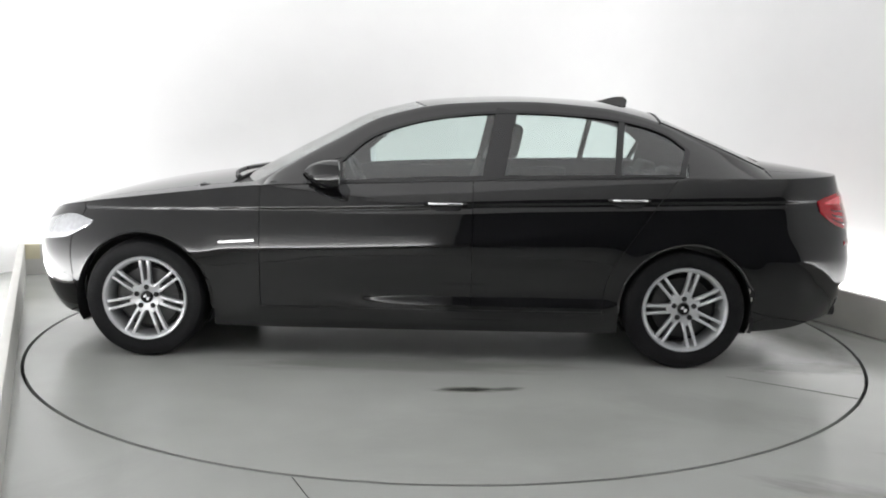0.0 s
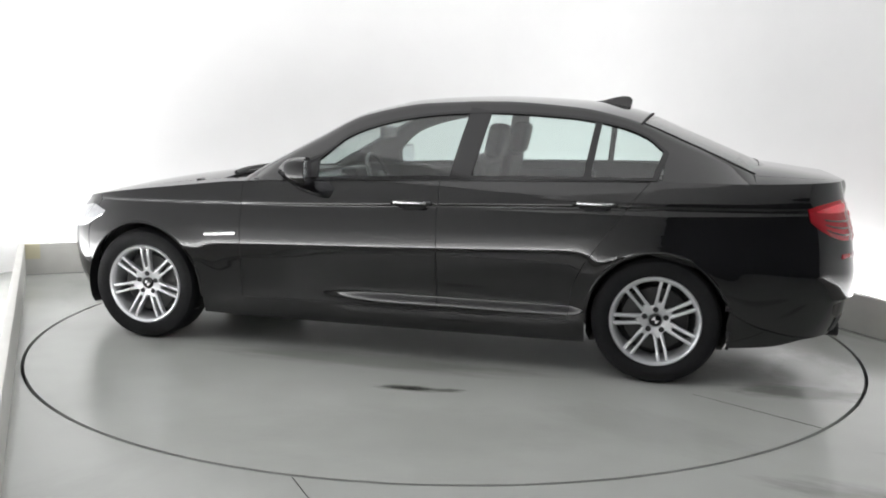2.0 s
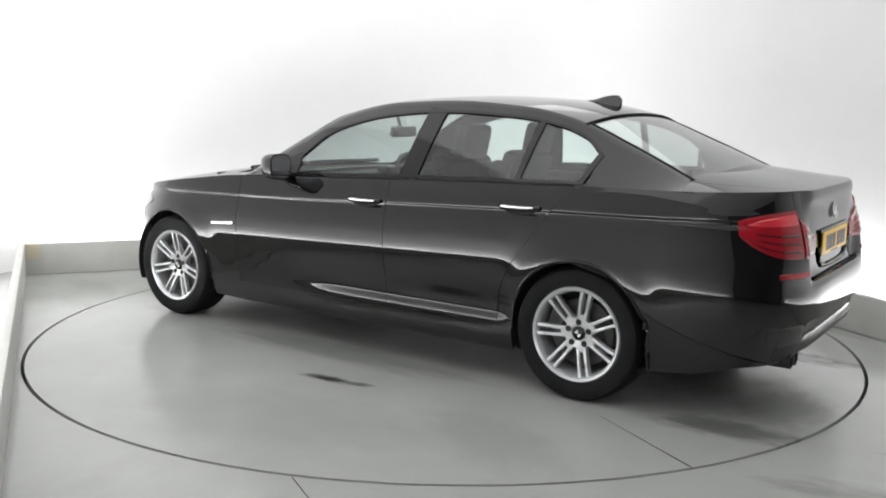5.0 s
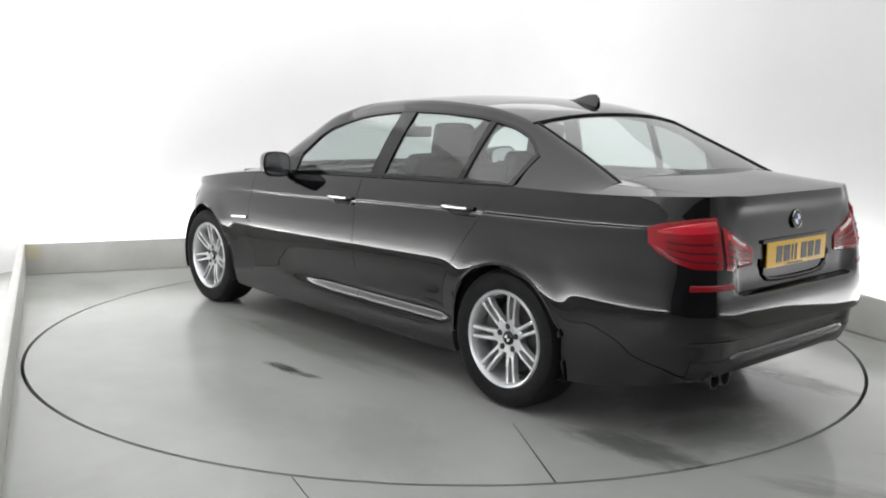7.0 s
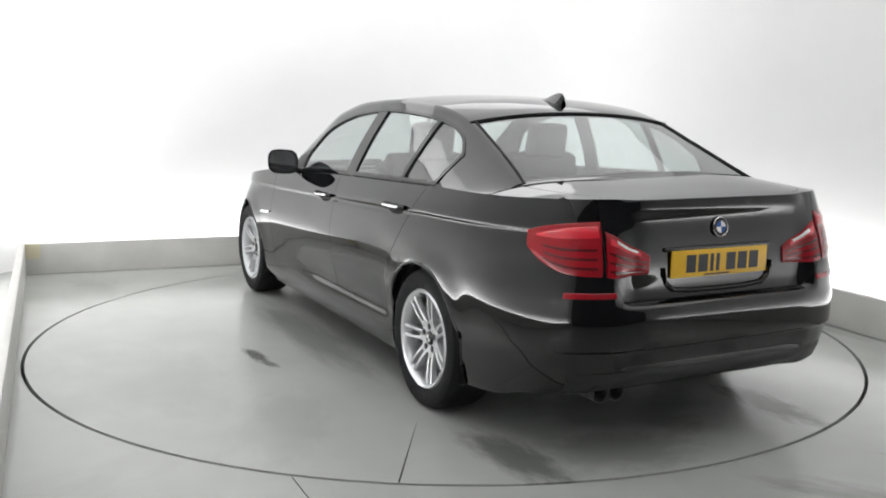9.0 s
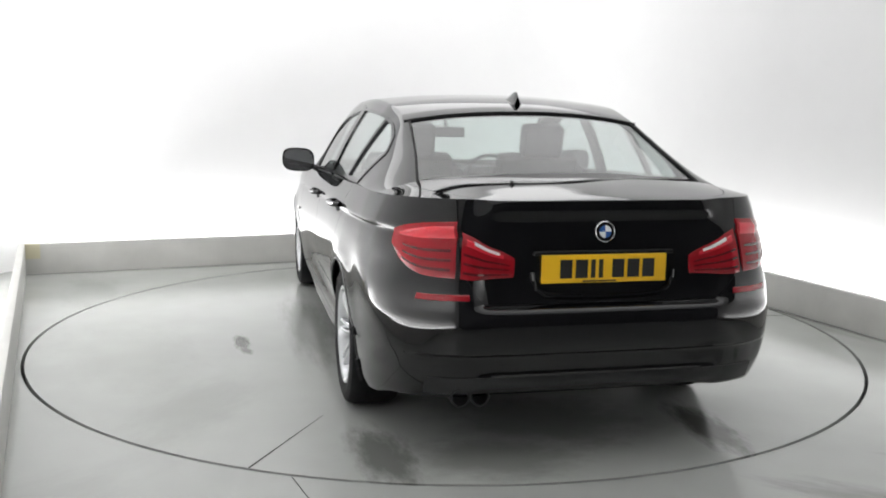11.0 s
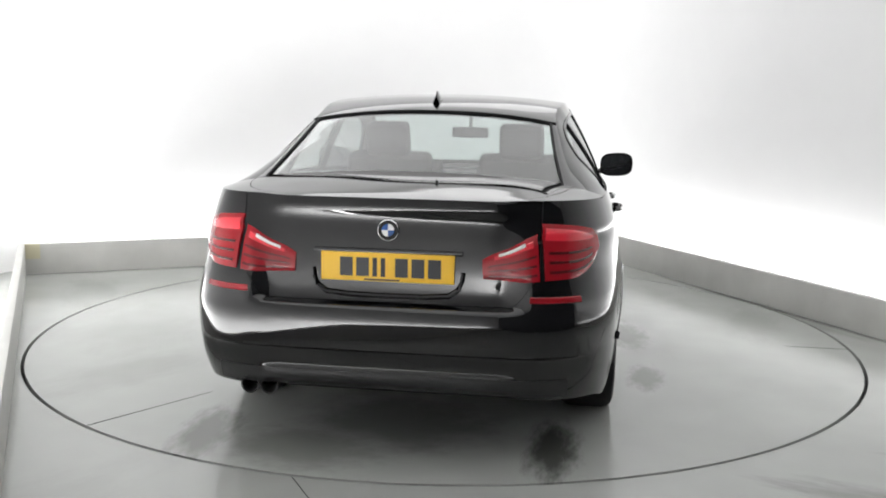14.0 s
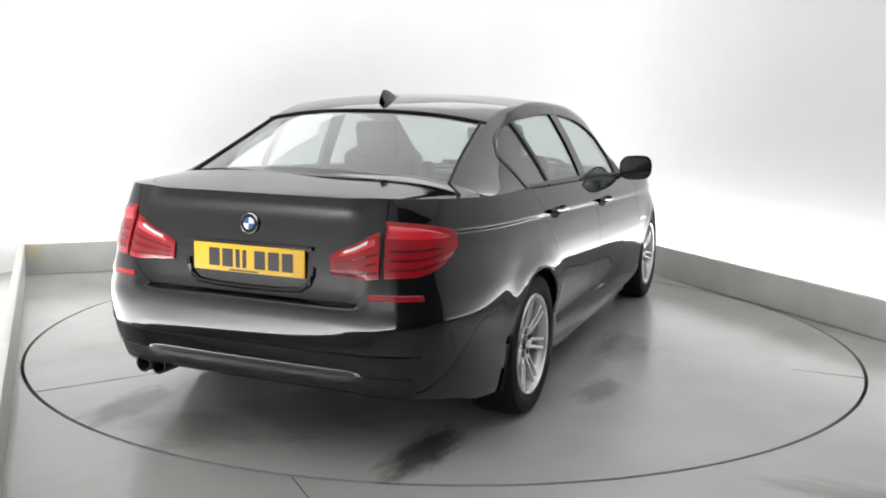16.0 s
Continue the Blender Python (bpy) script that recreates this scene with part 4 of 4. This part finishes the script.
    bm = box(bmesh.new(), px - 0.009, px - 0.001, -0.26, 0.26, 0.737, 0.848, 0.002)
    plate = part("number_plate", bm, M_PLATE, lid_ob, "yellow rear number plate with black bars", angle=30)
    bx = 0.185
    for i, w in enumerate((0.05, 0.05, 0.018, 0.018, 0.0, 0.05, 0.05, 0.05)):
        if w:
            bm = box(bmesh.new(), px - 0.0105, px - 0.0085, bx - w, bx, 0.756, 0.829)
            part("plate_bar", bm, M_INK, plate, "plain black bar")
        bx -= w + (0.014 if w else 0.024)
    bm = box(bmesh.new(), px - 0.0105, px - 0.0085, -0.05, 0.09, 0.741, 0.747)
    part("plate_bar", bm, M_INK, plate, "thin dark bar")
    # moulded surround below the plate
    bm = bmesh.new()
    pts = [(px + 0.004, 0.293, 0.78), (px, 0.290, 0.75), (px, 0.275, 0.715), (px - 0.002, 0.24, 0.69), (px - 0.003, 0.15, 0.682), (px - 0.004, 0, 0.680)]
    tube(bm, pts + [(x, -y, z) for x, y, z in reversed(pts[:-1])], 0.009, 8, 0.011)
    part("plate_surround", bm, M_PAINT, lid_ob, "black moulded plate surround")
    bm = box(bmesh.new(), px - 0.004, px + 0.02, -0.29, 0.29, 0.845, 0.862, 0.004)
    part("boot_handle", bm, M_GLOSS, lid_ob, "black boot handle strip")
    roundel(lid_ob, pose(-2.424, 0, 0.935, 0, 0, 90) @ pose(0, 0, 0, 8, 0, 0), 0.041)

    # exhaust pipes
    for y in (0.565, 0.485):
        bm = moved(lathe(bmesh.new(), [(0.034, 0.0), (0.038, 0.004), (0.038, -0.14), (0.033, -0.14), (0.031, -0.12), (0.031, -0.005), (0.034, 0.0)], 24), pose(-2.272, y, 0.288, 0, 0, 90) @ pose(0, 0, 0, 0, 0, 180))
        part("exhaust_pipe", bm, M_BLACK, car, "dark twin exhaust tailpipe")
    part("bumper_valance", both(lambda: flank(lambda z: q_of_y(0.70, z), const(QR), const(0.300), const(0.372), 30, 6, (), 0.004)), M_BLACK, car, "black lower bumper insert", thick=0.02)

    # roof aerial
    bm = bmesh.new()
    rows = []
    for i in range(11):
        t = i / 10
        x = lerp(-1.05, -1.26, t)
        top = 0.012 + 0.062 * sin(min(1.0, t * 1.05) * pi / 2) ** 1.6 * (1 if t < 0.97 else 0.75)
        base = cab_top(-1.05 - 0.2 * t, 1.0).z - 0.012
        rows.append([Vector((x + (0 if k in (0, 6) else -0.012 * sin(pi * k / 6)), 0.024 * (1 - 0.0 * t) * cos(pi * k / 6) * (1 - 0.82 * sin(pi * k / 6) ** 1), base + top * sin(pi * k / 6))) for k in range(7)])
    grid(bm, rows)
    bmesh.ops.holes_fill(bm, edges=[e for e in bm.edges if e.is_boundary], sides=40)
    bmesh.ops.recalc_face_normals(bm, faces=bm.faces)
    part("roof_aerial", bm, M_PAINT, car, "black shark-fin aerial", angle=40)

    # dark inner shell behind the panel gaps
    part("inner_shell", both(lambda: flank(lambda z: q_of_x(1.08, z), const(QR), lambda q: 0.40 if q < -1.5 else 0.30, lambda q: rim_z(q) - 0.03, 64, 12, ((HUB_F, ARCH_F + 0.01), (HUB_R, ARCH_R + 0.01)), -0.024)), M_DARK, car, "dark inner body shell")
    # underside, wheel housings
    bm = box(bmesh.new(), -1.95, 1.80, -0.52, 0.52, 0.20, 0.32, 0.02)
    part("underbody", bm, M_DARK, car, "dark underside")
    bm = box(bmesh.new(), -1.02, 1.02, -0.85, 0.85, 0.20, 0.34, 0.01)
    part("floor_pan", bm, M_DARK, car, "dark floor pan")
    for hx, r in ((HUB_F, ARCH_F), (HUB_R, ARCH_R)):
        def liner():
            rows = []
            for k in range(29):
                a = radians(-32 + 244 * k / 28)
                rr = r + 0.004
                rows.append([Vector((hx + rr * cos(a), y, max(0.20, HUB_Z + rr * sin(a)))) for y in (0.872, 0.6, 0.55)] + [Vector((hx, 0.55, HUB_Z))])
            return grid(bmesh.new(), rows)
        def lip():
            path = []
            for k in range(41):
                a = radians(-4 + 188 * k / 40)
                x, z = hx + r * cos(a), HUB_Z + r * sin(a)
                path.append(S(q_of_x(x, z), z) + Vector((0, -0.004, 0)))
            return tube(bmesh.new(), path, 0.009, 8)
        two("arch_lip", lip, M_PAINT, car, "black wheel arch edge")
        two("wheel_housing", liner, M_DARK, car, "dark wheel housing liner")
        for sgn in (1, -1):
            wheel(car, hx, sgn)
    return car


def seat_mesh(w, d, h, tilt):
    """Cushion and backrest with bolsters."""
    bm = bmesh.new()
    box(bm, -d / 2, d / 2, -w / 2, w / 2, 0.0, 0.16, 0.05)
    b2 = box(bmesh.new(), -0.06, 0.06, -w / 2, w / 2, 0, h, 0.05)
    joined(bm, moved(b2, pose(-d / 2 + 0.02, 0, 0.10, 0, -tilt, 0)))
    for s in (-1, 1):
        b3 = box(bmesh.new(), -0.02, 0.10, s * w / 2 - 0.05, s * w / 2 + 0.02, 0.08, h - 0.08, 0.03)
        joined(bm, moved(b3, pose(-d / 2 + 0.02, 0, 0.10, 0, -tilt, 0)))
    return bm


def build_interior(car):
    for y in (0.37, -0.37):
        m = pose(-0.05, y * 1.05, 0.40)
        st = part("front_seat", moved(seat_mesh(0.50, 0.52, 0.66, 17), m), M_SEAT, car, "dark leather front seat")
        bm = box(bmesh.new(), -0.05, 0.05, -0.128, 0.128, 0, 0.20, 0.045)
        part("headrest", moved(bm, m @ pose(-0.47, 0, 0.715, 0, -12, 0)), M_SEAT, st, "dark headrest")
        for s in (-1, 1):
            bm = tube(bmesh.new(), [(0, s * 0.06, -0.08), (0, s * 0.06, 0.04)], 0.006, 8)
            part("headrest_post", moved(bm, m @ pose(-0.46, 0, 0.735, 0, -12, 0)), M_STEEL, st, "metal headrest post")
    bm = bmesh.new()
    box(bm, -1.25, -0.62, -0.66, 0.66, 0.40, 0.58, 0.05)
    joined(bm, moved(box(bmesh.new(), -0.08, 0.06, -0.64, 0.64, 0, 0.49, 0.06), pose(-1.24, 0, 0.48, 0, -22, 0)))
    st = part("rear_bench", bm, M_SEAT, car, "dark leather rear bench")
    for y in (0.36, -0.36):
        bm = box(bmesh.new(), -0.05, 0.05, -0.14, 0.14, 0, 0.13, 0.04)
        part("headrest", moved(bm, pose(-1.45, y, 0.945, 0, -15, 0)), M_SEAT, st, "dark rear headrest")
    bm = bmesh.new()
    box(bm, -1.98, -1.42, -0.66, 0.66, 0.975, 1.01, 0.01)
    part("parcel_shelf", bm, M_SEAT, car, "dark parcel shelf")
    bm = bmesh.new()
    box(bm, 0.60, 1.00, -0.74, 0.74, 0.62, 0.945, 0.05)
    dash = part("dashboard", bm, M_BLACK, car, "black dashboard")
    bm = box(bmesh.new(), 0.54, 0.66, -0.54, -0.22, 0.90, 0.985, 0.03)
    part("instrument_hood", bm, M_BLACK, dash, "black instrument hood")
    rows = []
    for i in range(37):
        a = 2 * pi * i / 36
        rows.append([Vector(((0.185 + 0.014 * cos(2 * pi * k / 8)) * cos(a), (0.185 + 0.014 * cos(2 * pi * k / 8)) * sin(a), 0.014 * sin(2 * pi * k / 8))) for k in range(9)])
    bm = grid(bmesh.new(), rows)
    bmesh.ops.remove_doubles(bm, verts=bm.verts, dist=0.0001)
    joined(bm, box(bmesh.new(), -0.02, 0.02, -0.18, 0.18, -0.01, 0.01, 0.005), box(bmesh.new(), -0.06, 0.06, -0.07, 0.07, -0.02, 0.02, 0.015))
    part("steering_wheel", moved(bm, pose(0.42, -0.37, 0.90, 0, -65, 0)), M_BLACK, dash, "black steering wheel")
    bm = box(bmesh.new(), -0.02, 0.02, -0.12, 0.12, -0.035, 0.035, 0.015)
    joined(bm, tube(bmesh.new(), [(0.02, 0, 0.02), (0.05, 0, 0.10)], 0.012, 8))
    part("interior_mirror", moved(bm, pose(0.25, 0, 1.235, 0, 0, 0)), M_BLACK, car, "black interior mirror")
    for s in (1, -1):
        bm = box(bmesh.new(), -1.0, 0.8, s * 0.80 - 0.03, s * 0.80 + 0.03, 0.36, 0.985, 0.02)
        part("door_lining", bm, M_BLACK, car, "dark door lining")
    bm = box(bmesh.new(), -0.5, 0.7, -0.11, 0.11, 0.34, 0.66, 0.04)
    part("centre_console", bm, M_BLACK, car, "black centre console")


studio()
TABLE = turntable()
CAR = build_car()
build_interior(CAR)


def heading(t):
    """Turn of the table in degrees; it goes round clockwise at about one turn in 53 seconds."""
    return 180 + math.degrees(-0.01225 - 0.116242 * t - 0.000354743 * t * t)


def motions():
    rows_table, rows_car = [], []
    for k in range(33):
        t = k * 0.5
        turn = pose(0, 0, 0, 0, 0, heading(t))
        rows_table.append((t, turn))
        rows_car.append((t, turn @ pose(0.16495, -0.09034, 0)))
    walk(TABLE, rows_table)
    walk(CAR, rows_car)


motions()
